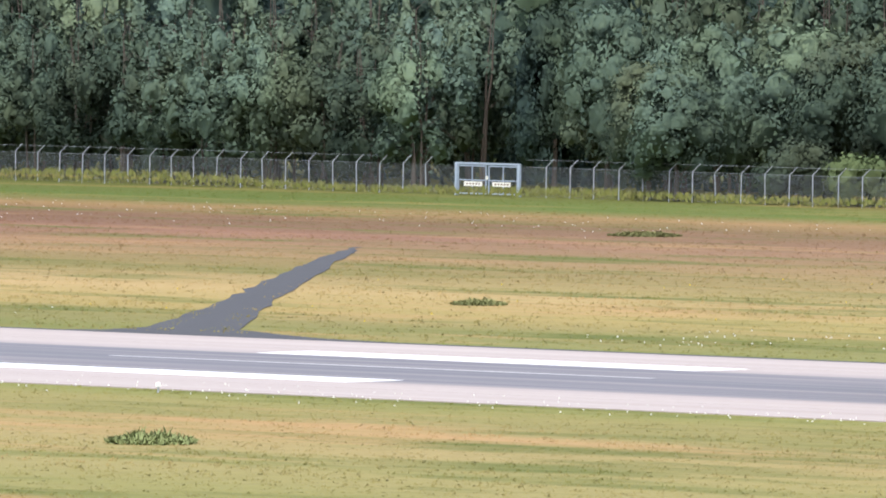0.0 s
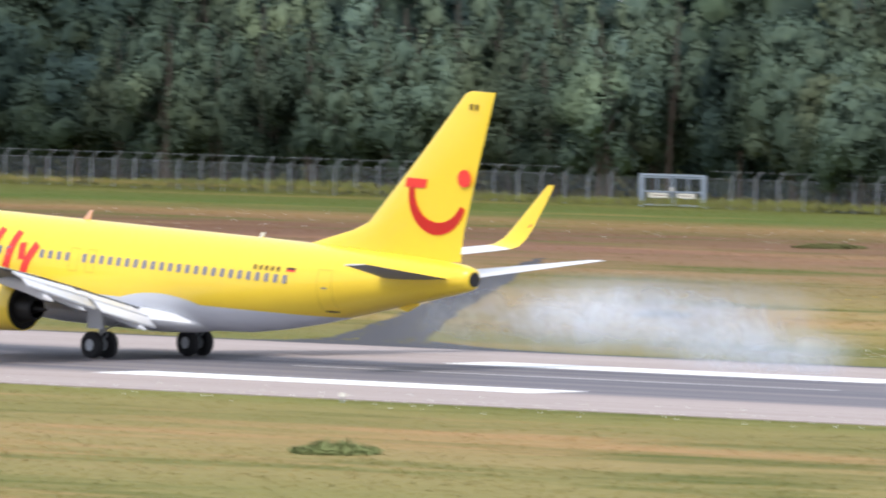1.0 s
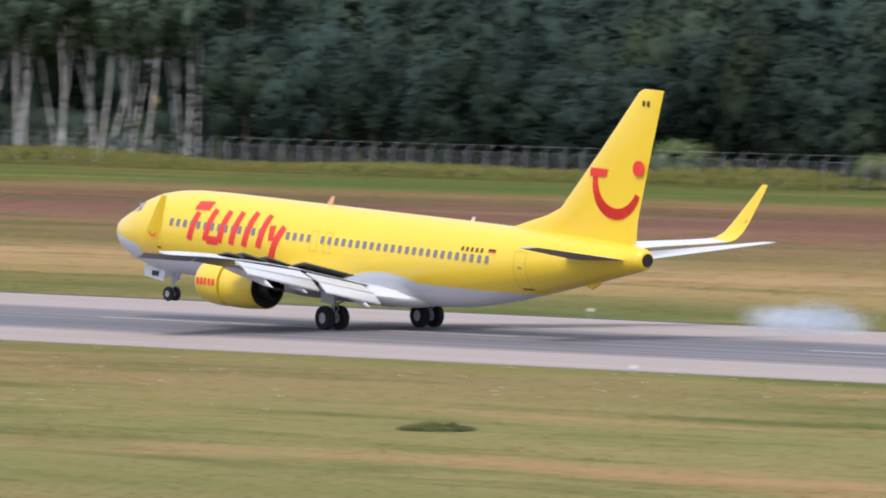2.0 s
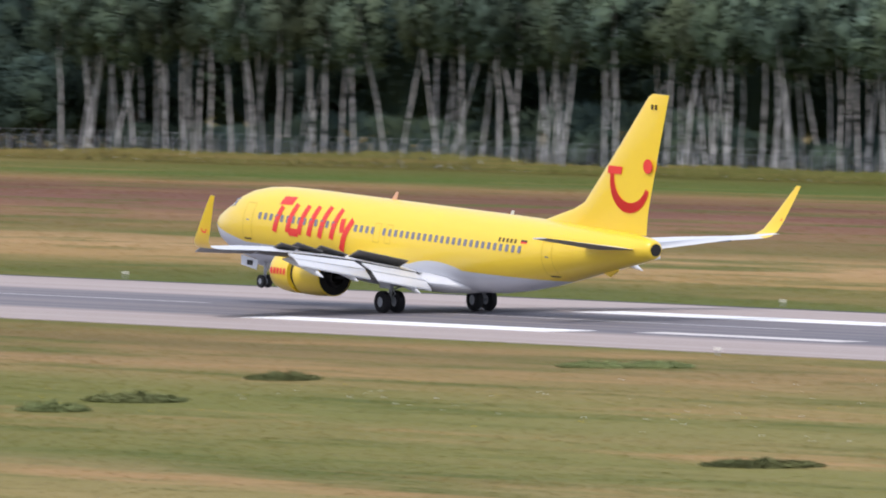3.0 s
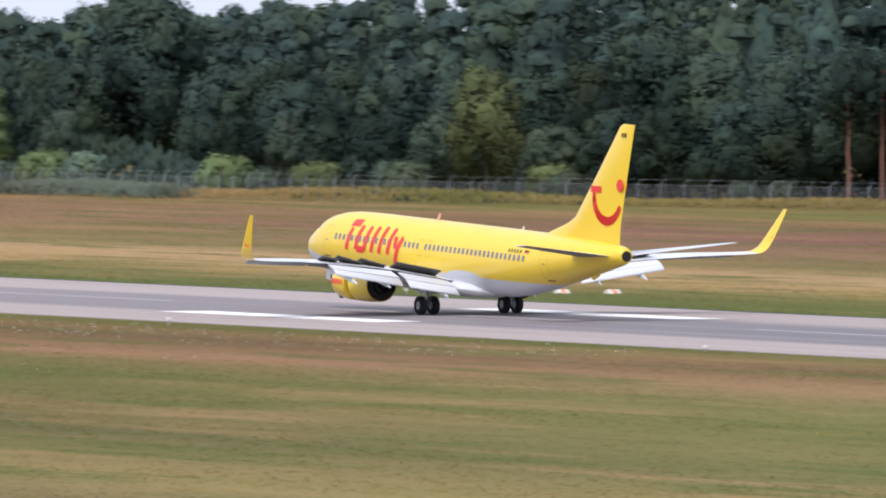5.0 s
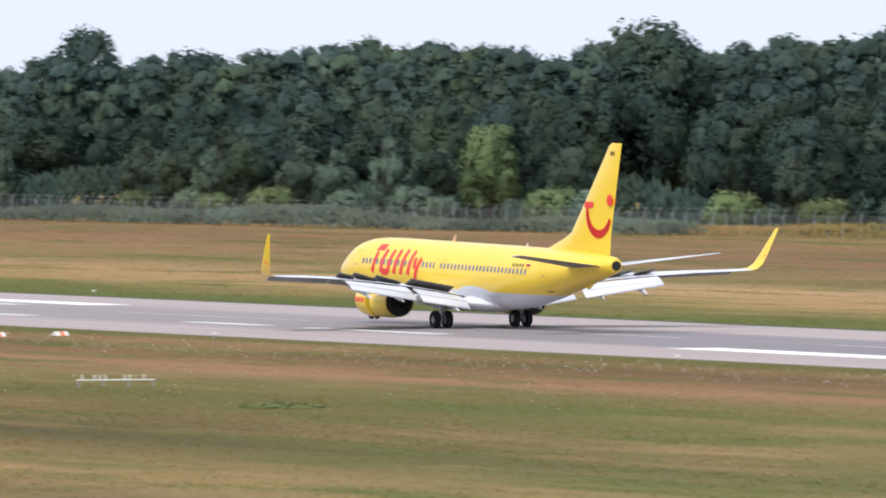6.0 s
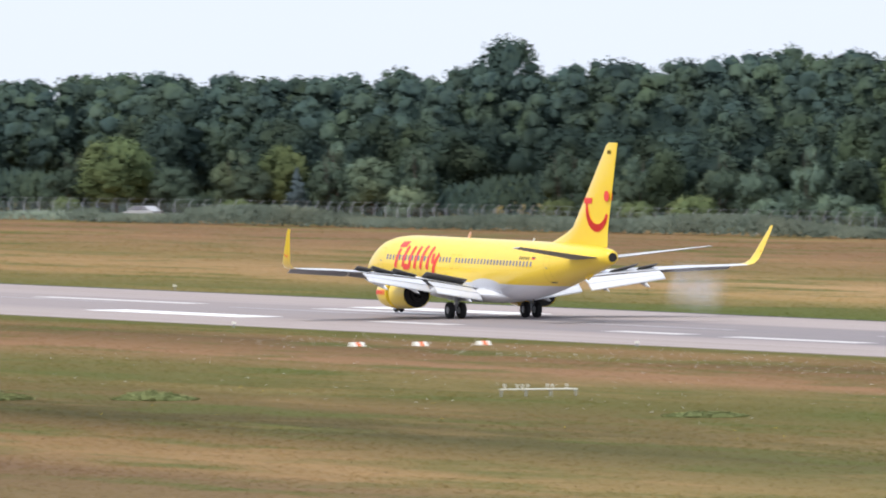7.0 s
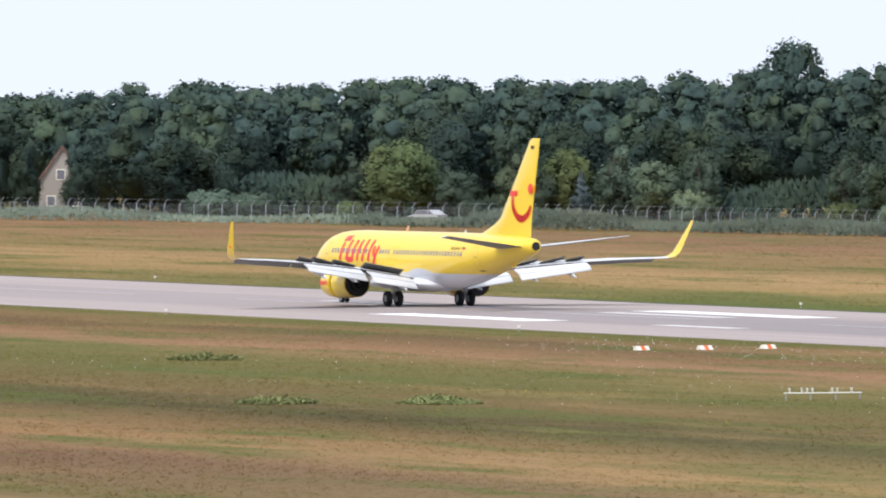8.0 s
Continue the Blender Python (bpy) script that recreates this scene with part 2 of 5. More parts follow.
BIRCH_BARK = make_birch_bark()
PAINT = make_body_paint()
YELLOW = plain("yellow_gloss_paint", (0.88, 0.61, 0.035), 0.34, wear=0.04, coat=0.5)
WHITE = plain("white_wing_paint", (0.66, 0.68, 0.71), 0.4, wear=0.08)
GREY = plain("grey_wing_skin", (0.26, 0.27, 0.29), 0.45, wear=0.12)
DARK = plain("dark_hot_metal", (0.035, 0.033, 0.032), 0.5, 0.6, wear=0.3)
RED = plain("red_livery_paint", (0.80, 0.045, 0.03), 0.4, wear=0.05)
LETTER = plain("brown_black_lettering", (0.10, 0.065, 0.015), 0.5)
# grey underside paint, its colour darkened by the shade it lies in
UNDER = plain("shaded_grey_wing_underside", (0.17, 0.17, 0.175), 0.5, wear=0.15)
# the shade on the raised spoilers' rear faces is put into this grey
SPOILER_SHADE = plain("shade_dark_spoiler_skin", (0.10, 0.095, 0.09), 0.55, wear=0.2)
PALE_RED = plain("faded_red_aerial", (0.7, 0.42, 0.32), 0.5)
BLACK = plain("black_marking", (0.02, 0.02, 0.02), 0.5)
PANE = plain("grey_cabin_window", (0.20, 0.20, 0.23), 0.25, wear=0.1)
TYRE = plain("black_tyre_rubber", (0.014, 0.014, 0.016), 0.8, wear=0.3)
RIM = plain("pale_wheel_hub", (0.45, 0.47, 0.5), 0.4, 0.3)
STEEL = plain("galvanised_steel", (0.36, 0.39, 0.42), 0.5, 0.2, wear=0.2)
GATE_STEEL = plain("painted_gate_steel", (0.36, 0.43, 0.52), 0.5, 0.2, wear=0.2)
FADED_PAINT = plain("half_worn_runway_paint", (0.6, 0.57, 0.55), 0.8, wear=0.2, scale=0.4)
LINE_PAINT = plain("white_runway_paint", (0.85, 0.85, 0.84), 0.7, wear=0.06, scale=0.4)
OLD_PAINT = plain("worn_runway_paint", (0.42, 0.40, 0.40), 0.8, wear=0.2, scale=0.4)
SIGN_WHITE = plain("white_sign_board", (0.8, 0.78, 0.7), 0.6)
ORANGE = plain("orange_marker_paint", (0.82, 0.16, 0.03), 0.6)
WIRE, SMOKE, FAINT_SMOKE = make_mesh_wire(), make_smoke("thin_tyre_smoke", 0.7), make_smoke("faint_tyre_smoke", 0.3)


# ---- mesh helpers ----
def rounded(me, normals):
    """Lets small leaves shade as the round mass they belong to."""
    me.shade_smooth()
    me.normals_split_custom_set_from_vertices(normals)


def as_mesh(name, verts, faces, material, smooth=False):
    me = bpy.data.meshes.new(name)
    me.from_pydata([tuple(v) for v in verts], [], [tuple(f) for f in faces])
    me.materials.append(material)
    if smooth:
        me.shade_smooth()
    return me


def part(name, bm, material, parent, label="", smooth=True):
    if isinstance(bm, bpy.types.Mesh):
        me = bm
    else:
        me = bpy.data.meshes.new(name)
        bmesh.ops.recalc_face_normals(bm, faces=bm.faces)
        bm.to_mesh(me)
        bm.free()
        me.materials.append(material)
        if smooth:
            me.shade_smooth()
            me.set_sharp_from_angle(angle=radians(38))
    ob = new(name, me)
    ob.parent = parent
    return tagged(ob, label)


def base(name, label, category, m=None, group="", kind=""):
    ob = new(name)
    ob.empty_display_size = 0.5
    if m is not None:
        ob.matrix_basis = m
    return tagged(ob, label, category, group, kind)


def box(bm, x0, x1, y0, y1, z0, z1, m=None):
    vs = [bm.verts.new((x, y, z)) for x in (x0, x1) for y in (y0, y1) for z in (z0, z1)]
    for f in ((0, 1, 3, 2), (4, 6, 7, 5), (0, 4, 5, 1), (2, 3, 7, 6), (0, 2, 6, 4), (1, 5, 7, 3)):
        bm.faces.new([vs[i] for i in f])
    if m is not None:
        bmesh.ops.transform(bm, matrix=m, verts=vs)
    return vs


def rod(bm, a, b, r0, r1=None, sides=8):
    a, b = Vector(a), Vector(b)
    r1 = r0 if r1 is None else r1
    d = (b - a).normalized()
    u = d.orthogonal().normalized()
    w = d.cross(u)
    ring = []
    for c, r in ((a, r0), (b, r1)):
        ring.append([bm.verts.new(c + (u * math.cos(q) + w * math.sin(q)) * r) for q in (2 * math.pi * i / sides for i in range(sides))])
    for i in range(sides):
        j = (i + 1) % sides
        bm.faces.new((ring[0][i], ring[0][j], ring[1][j], ring[1][i]))
    bm.faces.new(ring[0][::-1])
    bm.faces.new(ring[1])


def loft(bm, rings, close=True):
    rows = [[bm.verts.new(v) for v in ring] for ring in rings]
    n = len(rows[0])
    for a, b in zip(rows, rows[1:]):
        for i in range(n):
            j = (i + 1) % n
            bm.faces.new((a[i], a[j], b[j], b[i]))
    if close:
        bm.faces.new(rows[0][::-1])
        bm.faces.new(rows[-1])
    return rows


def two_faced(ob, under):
    """Darker paint on the faces that look down, with their shade in its colour."""
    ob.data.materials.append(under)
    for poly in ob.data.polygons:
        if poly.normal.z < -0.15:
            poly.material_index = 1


def slab(bm, outline, normal):
    """A flat outline made solid along normal (a vector of its thickness)."""
    n = Vector(normal)
    a = [bm.verts.new(Vector(p) - n / 2) for p in outline]
    b = [bm.verts.new(Vector(p) + n / 2) for p in outline]
    bm.faces.new(a[::-1])
    bm.faces.new(b)
    for i in range(len(a)):
        j = (i + 1) % len(a)
        bm.faces.new((a[i], a[j], b[j], b[i]))


# ---- ground ----
def build_ground():
    bm = bmesh.new()
    xs = [-4500, -3000, -2200, -1750, -1500, -1400] + list(range(-1300, 1, 100)) + [600, 2500]
    ys = [-2500, -800] + list(range(-400, 401, 50)) + [600, 900, 1600, 2500, 4500]
    # beyond the woods the land falls away
    grid = [[bm.verts.new((x, y, -0.014 * max(0.0, math.hypot(x, y + 371) - 1650))) for y in ys] for x in xs]
    for a, b in zip(grid, grid[1:]):
        for i in range(len(ys) - 1):
            bm.faces.new((a[i], b[i], b[i + 1], a[i + 1]))
    tagged(part("ground", bm, MEADOW, None), "rough airfield meadow of green, straw and heather-brown grass", "meadow", kind="structure")


RUN_Y0, RUN_Y1, RUN_MID = -25.4, 18.8, -2.7
build_ground()
bm = bmesh.new()
box(bm, -2600, 500, RUN_Y0, RUN_Y1, -0.3, 0.04)
runway = tagged(part("runway", bm, CONCRETE, None), "pale pinkish concrete runway with dark tyre rubber along its middle", "runway", kind="structure")
bm = bmesh.new()
box(bm, -2600, 500, RUN_Y1 + 0.003, RUN_Y1 + 1.3, -0.3, 0.025)
tagged(part("runway_shoulder", bm, ASPHALT, None), "narrow dark asphalt strip along the runway edge", "shoulder", kind="structure")


def marking(name, x0, x1, y0, y1, material, label):
    bm = bmesh.new()
    n = 10
    lower, upper = [], []
    for i in range(n + 1):
        x = x0 + (x1 - x0) * i / n
        lower.append((x, y0 + random.uniform(-0.03, 0.03), 0.046))
        upper.append((x, y1 + random.uniform(-0.03, 0.03), 0.046))
    slab(bm, lower + upper[::-1], (0, 0, 0.004))
    return tagged(part(name, bm, material, None, smooth=False), label, "runway marking", "runway markings", "structure")


for i, (x, l) in enumerate(((-346.5, 24.4), (-495.8, 25.6), (-644.1, 26.0), (-792.7, 26.6))):
    for y in (RUN_MID - 10.3, RUN_MID + 10.3):
        marking("touchdown_mark", x - l / 2, x + l / 2, y - 1.7, y + 1.7, LINE_PAINT, "white touchdown bar painted on the runway")
for x0, x1, y in ((-575, -560, -8.5), (-480, -464, -10.5), (-731, -720, -10.0), (-764, -752, -11.5), (-713, -694, -10.5), (-850, -822, 1.5), (-803, -783, 2.5)):
    marking("faded_mark", x0, x1, y - 0.9, y + 0.9, FADED_PAINT, "half worn white stripe painted on the runway")
for i in range(20):
    x = -345.0 - i * 50
    marking("centre_line_dash", x - 15, x + 15, RUN_MID + 1.0, RUN_MID + 1.5, OLD_PAINT, "worn white centre line dash on the runway")


def build_path():
    bm = bmesh.new()
    mid = [(-372.5, 19.05), (-376, 21.2), (-381.6, 26), (-403.2, 51.7), (-426.5, 79), (-458.4, 117), (-470.0, 131.0)]
    half = [13.0, 6.5, 2.6, 1.7, 1.3, 0.75, 0.1]
    low, high = [], []
    for i in range(len(mid) - 1):
        for j in range(8):
            q = j / 8
            x, y = mid[i][0] * (1 - q) + mid[i + 1][0] * q, mid[i][1] * (1 - q) + mid[i + 1][1] * q
            h = half[i] * (1 - q) + half[i + 1] * q
            low.append((x - h + random.uniform(-0.3, 0.3), y, 0.03))
            high.append((x + h + random.uniform(-0.3, 0.3), y, 0.03))
    rows = [(bm.verts.new(a), bm.verts.new(b)) for a, b in zip(low, high)]
    for a, b in zip(rows, rows[1:]):
        bm.faces.new((a[0], a[1], b[1], b[0]))
    tagged(part("service_track", bm, ASPHALT, None, smooth=False), "cracked dark asphalt track half grown over with grass", "track", kind="structure")


build_path()


# ---- fence and gate ----
FENCE = [(-300, 215.0), (-500, 224.0), (-549, 227.5), (-620, 232.0), (-720, 234.0), (-840, 240.0), (-930, 240.0), (-985, 222.0), (-1020, 202.0), (-1200, 178.0), (-1260, 158.0), (-1420, 110.0)]


def fence_y(x):
    for (xa, ya), (xb, yb) in zip(FENCE, FENCE[1:]):
        if xb <= x <= xa:
            q = (x - xa) / (xb - xa)
            return ya + (yb - ya) * q
    return FENCE[0][1] if x > FENCE[0][0] else FENCE[-1][1]


GATE_X0, GATE_X1 = -551.9, -546.0


def build_fence():
    fence = base("perimeter_fence", "grey chain-link airfield fence with outward-leaning post tops", "fence", kind="structure")
    bm = bmesh.new()
    rod(bm, (0, 0, -0.1), (0, 0, 2.0), 0.034, 0.034, 6)
    rod(bm, (0, 0, 1.98), (0.42, 0.24, 2.5), 0.027, 0.022, 6)
    first = part("post", bm, STEEL, fence)
    spots, x = [], -490.0
    while x > -1350:
        if not GATE_X0 - 0.6 < x < GATE_X1 + 0.6:
            spots.append(x)
        x -= 2.25 + random.uniform(-0.12, 0.12)
    first.location = (spots[0], fence_y(spots[0]), 0)
    for x in spots[1:295]:
        ob = new("post", first.data)
        ob.parent = fence
        ob.location = (x, fence_y(x), random.uniform(-0.06, 0.03))
        ob.rotation_euler = (random.uniform(-0.03, 0.03), random.uniform(-0.03, 0.03), 0)
    bm = bmesh.new()
    for x in spots[295:]:
        y = fence_y(x)
        rod(bm, (x, y, -0.1), (x, y, 2.0), 0.05, 0.05, 5)
        rod(bm, (x, y, 1.98), (x + 0.42, y + 0.24, 2.5), 0.035, 0.03, 5)
    tagged(part("far_posts", bm, STEEL, fence), kind="stuff")
    for a, b in ((-490.0, GATE_X1), (GATE_X0, -1350.0)):
        bm = bmesh.new()
        n = int((a - b) / 8) + 1
        lo = [bm.verts.new((a + (b - a) * i / n, fence_y(a + (b - a) * i / n) + 0.05, 0.03)) for i in range(n + 1)]
        hi = [bm.verts.new((v.co.x, v.co.y, 1.95)) for v in lo]
        for i in range(n):
            bm.faces.new((lo[i], lo[i + 1], hi[i + 1], hi[i]))
        part("chain_link", bm, WIRE, fence, smooth=False)
    bm = bmesh.new()
    for z, dx, dy in ((1.95, 0, 0), (2.42, 0.38, 0.22)):
        xs = np.arange(-490.0, -1350.0, -14.0)
        for a, b in zip(xs, xs[1:]):
            if not (b < GATE_X1 and a > GATE_X0):
                rod(bm, (a + dx, fence_y(a) + dy, z), (b + dx, fence_y(b) + dy, z), 0.006, 0.006, 3)
    part("wire", bm, STEEL, fence)


build_fence()


WRITING = plain("brown_writing", (0.2, 0.14, 0.1))


def build_gate():
    ya, yb = fence_y(GATE_X0), fence_y(GATE_X1)
    m = Matrix.Translation((GATE_X1, yb, 0)) @ Matrix.Rotation(math.atan2(ya - yb, GATE_X0 - GATE_X1), 4, "Z")
    w = math.hypot(GATE_X0 - GATE_X1, ya - yb)
    gate = base("double_gate", "closed blue-grey steel double gate in the airfield fence", "gate", m)
    for x in (0.0, w):
        bm = bmesh.new()
        box(bm, x - 0.1, x + 0.1, -0.1, 0.1, -0.1, 2.12)
        bmesh.ops.bevel(bm, geom=bm.edges[:], offset=0.015, segments=1, affect="EDGES")
        part("gate_post", bm, GATE_STEEL, gate)
    bm = bmesh.new()
    box(bm, -0.1, w + 0.1, -0.07, 0.07, 2.03, 2.16)
    part("lintel", bm, GATE_STEEL, gate)
    for k in (0, 1):
        a, b = 0.13 + k * (w / 2), w / 2 - 0.06 + k * (w / 2 - 0.08)
        bm = bmesh.new()
        for x0, x1, z0, z1 in ((a, b, 0.1, 0.18), (a, b, 1.9, 1.98), (a, b, 0.98, 1.05), (a, a + 0.08, 0.1, 1.98), (b - 0.08, b, 0.1, 1.98), ((a + b) / 2 - 0.03, (a + b) / 2 + 0.03, 0.1, 1.98)):
            box(bm, x0, x1, -0.03, 0.03, z0, z1)
        panel = part("gate_leaf", bm, GATE_STEEL, gate)
        bm = bmesh.new()
        vs = [bm.verts.new(p) for p in ((a, 0.0, 0.1), (b, 0.0, 0.1), (b, 0.0, 1.95), (a, 0.0, 1.95))]
        bm.faces.new(vs)
        part("mesh_infill", bm, WIRE, panel, smooth=False)
        bm = bmesh.new()
        mid = (a + b) / 2 + (-0.15 if k else 0.1)
        box(bm, mid - 0.85, mid + 0.85, 0.04, 0.07, 0.62, 0.92)
        board = part("warning_board", bm, SIGN_WHITE, panel, "cream sign board with illegible lettering")
        for i in range(5):
            bm = bmesh.new()
            box(bm, mid - 0.7 + i * 0.29, mid - 0.52 + i * 0.29, 0.072, 0.078, 0.72, 0.83)
            part("writing_bar", bm, WRITING, board)
    bm = bmesh.new()
    box(bm, w / 2 - 0.06, w / 2 + 0.1, 0.05, 0.1, 1.05, 1.3)
    part("lock_box", bm, SIGN_WHITE, gate)


build_gate()


# ---- trees and shrubs ----
RNG = np.random.default_rng(7)


def leaf_cloud(lobes, count, size, rng, flat=0.4):
    """Small diamond leaf sprays on the skins of a set of lobes (centre, radii)."""
    c = np.array([l[0] for l in lobes], float)
    r = np.array([l[1] for l in lobes], float)
    w = (r[:, 0] * r[:, 2])
    pick = rng.choice(len(lobes), count, p=w / w.sum())
    d = rng.normal(size=(count, 3))
    d[:, 2] += 0.2
    d /= np.linalg.norm(d, axis=1)[:, None]
    p = c[pick] + d * r[pick] * rng.normal(0.93, 0.13, (count, 1))
    nrm = d + rng.normal(size=(count, 3)) * flat
    nrm /= np.linalg.norm(nrm, axis=1)[:, None]
    u = np.cross(nrm, rng.normal(size=(count, 3)))
    u /= np.linalg.norm(u, axis=1)[:, None]
    v = np.cross(nrm, u)
    s = size * rng.uniform(0.55, 1.35, (count, 1))
    tri = np.stack([p - u * s, p + u * s * 0.6 + v * s * 0.7, p + u * s * 0.5 - v * s * 0.7], 1)
    face = np.cross(tri[:, 1] - tri[:, 0], tri[:, 2] - tri[:, 0])
    turn = (face * d).sum(1) < 0
    tri[turn] = tri[turn][:, ::-1]
    mid = c.mean(0)
    whole = p - mid
    whole /= np.linalg.norm(whole, axis=1)[:, None] + 1e-6
    soft = d * 0.6 + whole * 0.5 + rng.normal(size=(count, 3)) * 0.15 + np.array((0, 0, 0.16))
    soft /= np.linalg.norm(soft, axis=1)[:, None]
    return tri.reshape(-1, 3), np.repeat(soft, 3, axis=0)


CORE = bmesh.new()
bmesh.ops.create_icosphere(CORE, subdivisions=1, radius=1.0)
PLAIN_V = np.array([v.co[:] for v in CORE.verts])
PLAIN_F = np.array([[v.index for v in f.verts] for f in CORE.faces])
CORE.free()


def crown_arrays(lobes, count, size, rng, core=(0.45, 0.8)):
    core_v, core_f = PLAIN_V, PLAIN_F
    mid = np.mean([l[0] for l in lobes], axis=0)
    quads, soft = leaf_cloud(lobes, count, size, rng)
    spread = quads - mid
    soft = soft * 0.75 + 0.35 * spread / (np.linalg.norm(spread, axis=1)[:, None] + 1e-6)
    faces = [(i * 3, i * 3 + 1, i * 3 + 2) for i in range(count)]
    verts, normals = [quads], [soft]
    n = len(quads)
    for c, r in lobes:
        skin_v = core_v * rng.uniform(*core, (len(core_v), 1)) * np.array(r) + np.array(c)
        verts.append(skin_v)
        out = skin_v - mid
        out /= np.linalg.norm(out, axis=1)[:, None] + 1e-6
        normals.append(core_v * 0.3 + out * 0.75 + rng.normal(size=core_v.shape) * 0.4)
        faces += [tuple(int(q) + n for q in f) for f in core_f]
        n += len(core_v)
    return np.concatenate(verts), faces, np.concatenate(normals)


def lobes_round(h, w, low, rng, n=30):
    """Lobes of a broad crown of height h, half-width w, starting at height low."""
    out = []
    for i in range(n):
        z = low + (h - low) * (0.12 + 0.8 * (i + 0.5) / n)
        q = (z - low) / (h - low)
        ring = w * (0.25 + 0.75 * math.sin(math.pi * min(1, 0.22 + 0.72 * q)) ** 0.8)
        a = i * 2.4 + rng.uniform(-0.9, 0.9)
        rr = ring * rng.uniform(0.26, 0.5)
        off = max(0.0, ring - rr * 0.8) * rng.uniform(0.82, 1.05)
        rz = rr * rng.uniform(0.75, 1.05)
        out.append(((math.cos(a) * off, math.sin(a) * off, min(z, h - rz * 1.1)), (rr * 1.05, rr * 1.05, rz)))
    out.append(((0, 0, h - w * 0.36), (w * 0.42, w * 0.42, w * 0.34)))
    out.append(((0, 0, (h + low) / 2), (w * 0.6, w * 0.6, (h - low) * 0.4)))
    return out


def lobes_upright(h, w, low, rng, n=30):
    """Lobes of a bushy clump of upright stems."""
    out = []
    for i in range(n):
        a, q = rng.uniform(0, 6.28), math.sqrt(rng.uniform(0.02, 1))
        x, y = math.cos(a) * w * q * 0.8, math.sin(a) * w * q * 0.8
        top = h * (1.0 - 0.38 * q ** 2) * rng.uniform(0.86, 1.02)
        z = rng.uniform(low + 0.6, top - 0.9)
        rr = w * rng.uniform(0.17, 0.32)
        out.append(((x, y, z), (rr, rr, rr * rng.uniform(1.0, 1.9))))
        if i % 2 == 0:
            out.append(((x, y, top - rr * 0.8), (rr * 0.7, rr * 0.7, rr * 1.2)))
    return out


def lobes_tall(h, w, low, rng, n=20):
    """Loose hanging lobes of a birch or pine crown."""
    out = []
    for i in range(n):
        q = (i + 0.5) / n
        z = low + (h - low) * q
        ring = w * (0.35 + 0.75 * math.sin(math.pi * (0.12 + 0.8 * q)))
        a = i * 2.4 + rng.uniform(-0.6, 0.6)
        rr = ring * rng.uniform(0.28, 0.48)
        out.append(((math.cos(a) * ring * 0.62, math.sin(a) * ring * 0.62, z), (rr, rr, rr * rng.uniform(0.8, 1.4))))
    return out


def lobes_spire(h, w, low, rng, n=14):
    out = []
    for i in range(n):
        q = (i + 0.5) / n
        ring = w * (1.02 - q)
        for j in range(2):
            a = rng.uniform(0, 6.28)
            out.append(((math.cos(a) * ring * 0.5, math.sin(a) * ring * 0.5, low + (h - low) * q), (ring * 0.6 + 0.1, ring * 0.6 + 0.1, (h - low) / n * 1.3)))
    return out


def trunk_mesh(h, r, rng, limbs, low, lean=0.0, stems=1):
    bm = bmesh.new()
    for s in range(stems):
        a = rng.uniform(0, 6.28)
        x = y = 0.0
        if stems > 1:
            x, y = math.cos(a) * 0.5, math.sin(a) * 0.5
        prev, n = Vector((x, y, -0.2)), 5
        for i in range(1, n + 1):
            q = i / n
            nxt = Vector((x + lean * h * q ** 1.3 + rng.uniform(-0.12, 0.12), y + rng.uniform(-0.12, 0.12) + (0.8 * q * math.sin(a) if stems > 1 else 0), h * 0.86 * q))
            rod(bm, prev, nxt, r * (1.08 - 0.85 * (i - 1) / n), r * (1.08 - 0.85 * q), 6)
            if q * h * 0.86 > low * 0.75:
                for _ in range(limbs):
                    b = rng.uniform(0, 6.28)
                    rod(bm, nxt, nxt + Vector((math.cos(b) * h * 0.14, math.sin(b) * h * 0.14, h * 0.1)), r * 0.35 * (1.1 - 0.8 * q), r * 0.06, 4)
            prev = nxt
    return bm


def make_tree(name, label, category, group, kind, h, w, low, leaves, size, leaf, bark, r=0.14, lean=0.0, stems=1, seed=1):
    rng = np.random.default_rng(seed)
    shape = {"round": lobes_round, "upright": lobes_upright, "tall": lobes_tall, "spire": lobes_spire}[kind]
    tree = base(name, label, category, group=group)
    part("trunk", trunk_mesh(h, r, rng, 1, low, lean, stems), bark, tree)
    v, f, soft = crown_arrays(shape(h, w, low, rng), leaves, size, rng)
    v[:, 0] += lean * h * 0.8
    me = as_mesh("crown", v, f, leaf)
    rounded(me, soft)
    part("crown", me, leaf, tree)
    return tree


KINDS = {}


def kinds(key, n, **args):
    KINDS[key] = []
    for i in range(n):
        a = dict(args)
        a["lean"] = args.get("lean", 0.0) * (-1) ** i * (0.4 + 0.6 * i / max(1, n - 1))
        KINDS[key].append(make_tree(seed=100 + i + 13 * len(KINDS), **a))


kinds("clump", 4, name="broadleaf_tree", label="dense grey-green multi-stemmed tree at the wood's edge", category="tree", group="trees along the fence", kind="upright",
      h=10.8, w=3.4, low=0.9, leaves=6000, size=0.165, leaf=LEAF_GREY, bark=BARK, r=0.09, stems=5)
kinds("oak", 4, name="broadleaf_tree", label="round-crowned dark green tree at the wood's edge", category="tree", group="trees along the fence", kind="round",
      h=9.5, w=3.6, low=0.8, leaves=6000, size=0.165, leaf=LEAF_DARK, bark=BARK, r=0.2)
kinds("greyoak", 3, name="broadleaf_tree", label="round-crowned grey-green tree at the wood's edge", category="tree", group="trees along the fence", kind="round",
      h=9.5, w=3.6, low=0.8, leaves=6000, size=0.165, leaf=LEAF_GREY, bark=BARK, r=0.2)
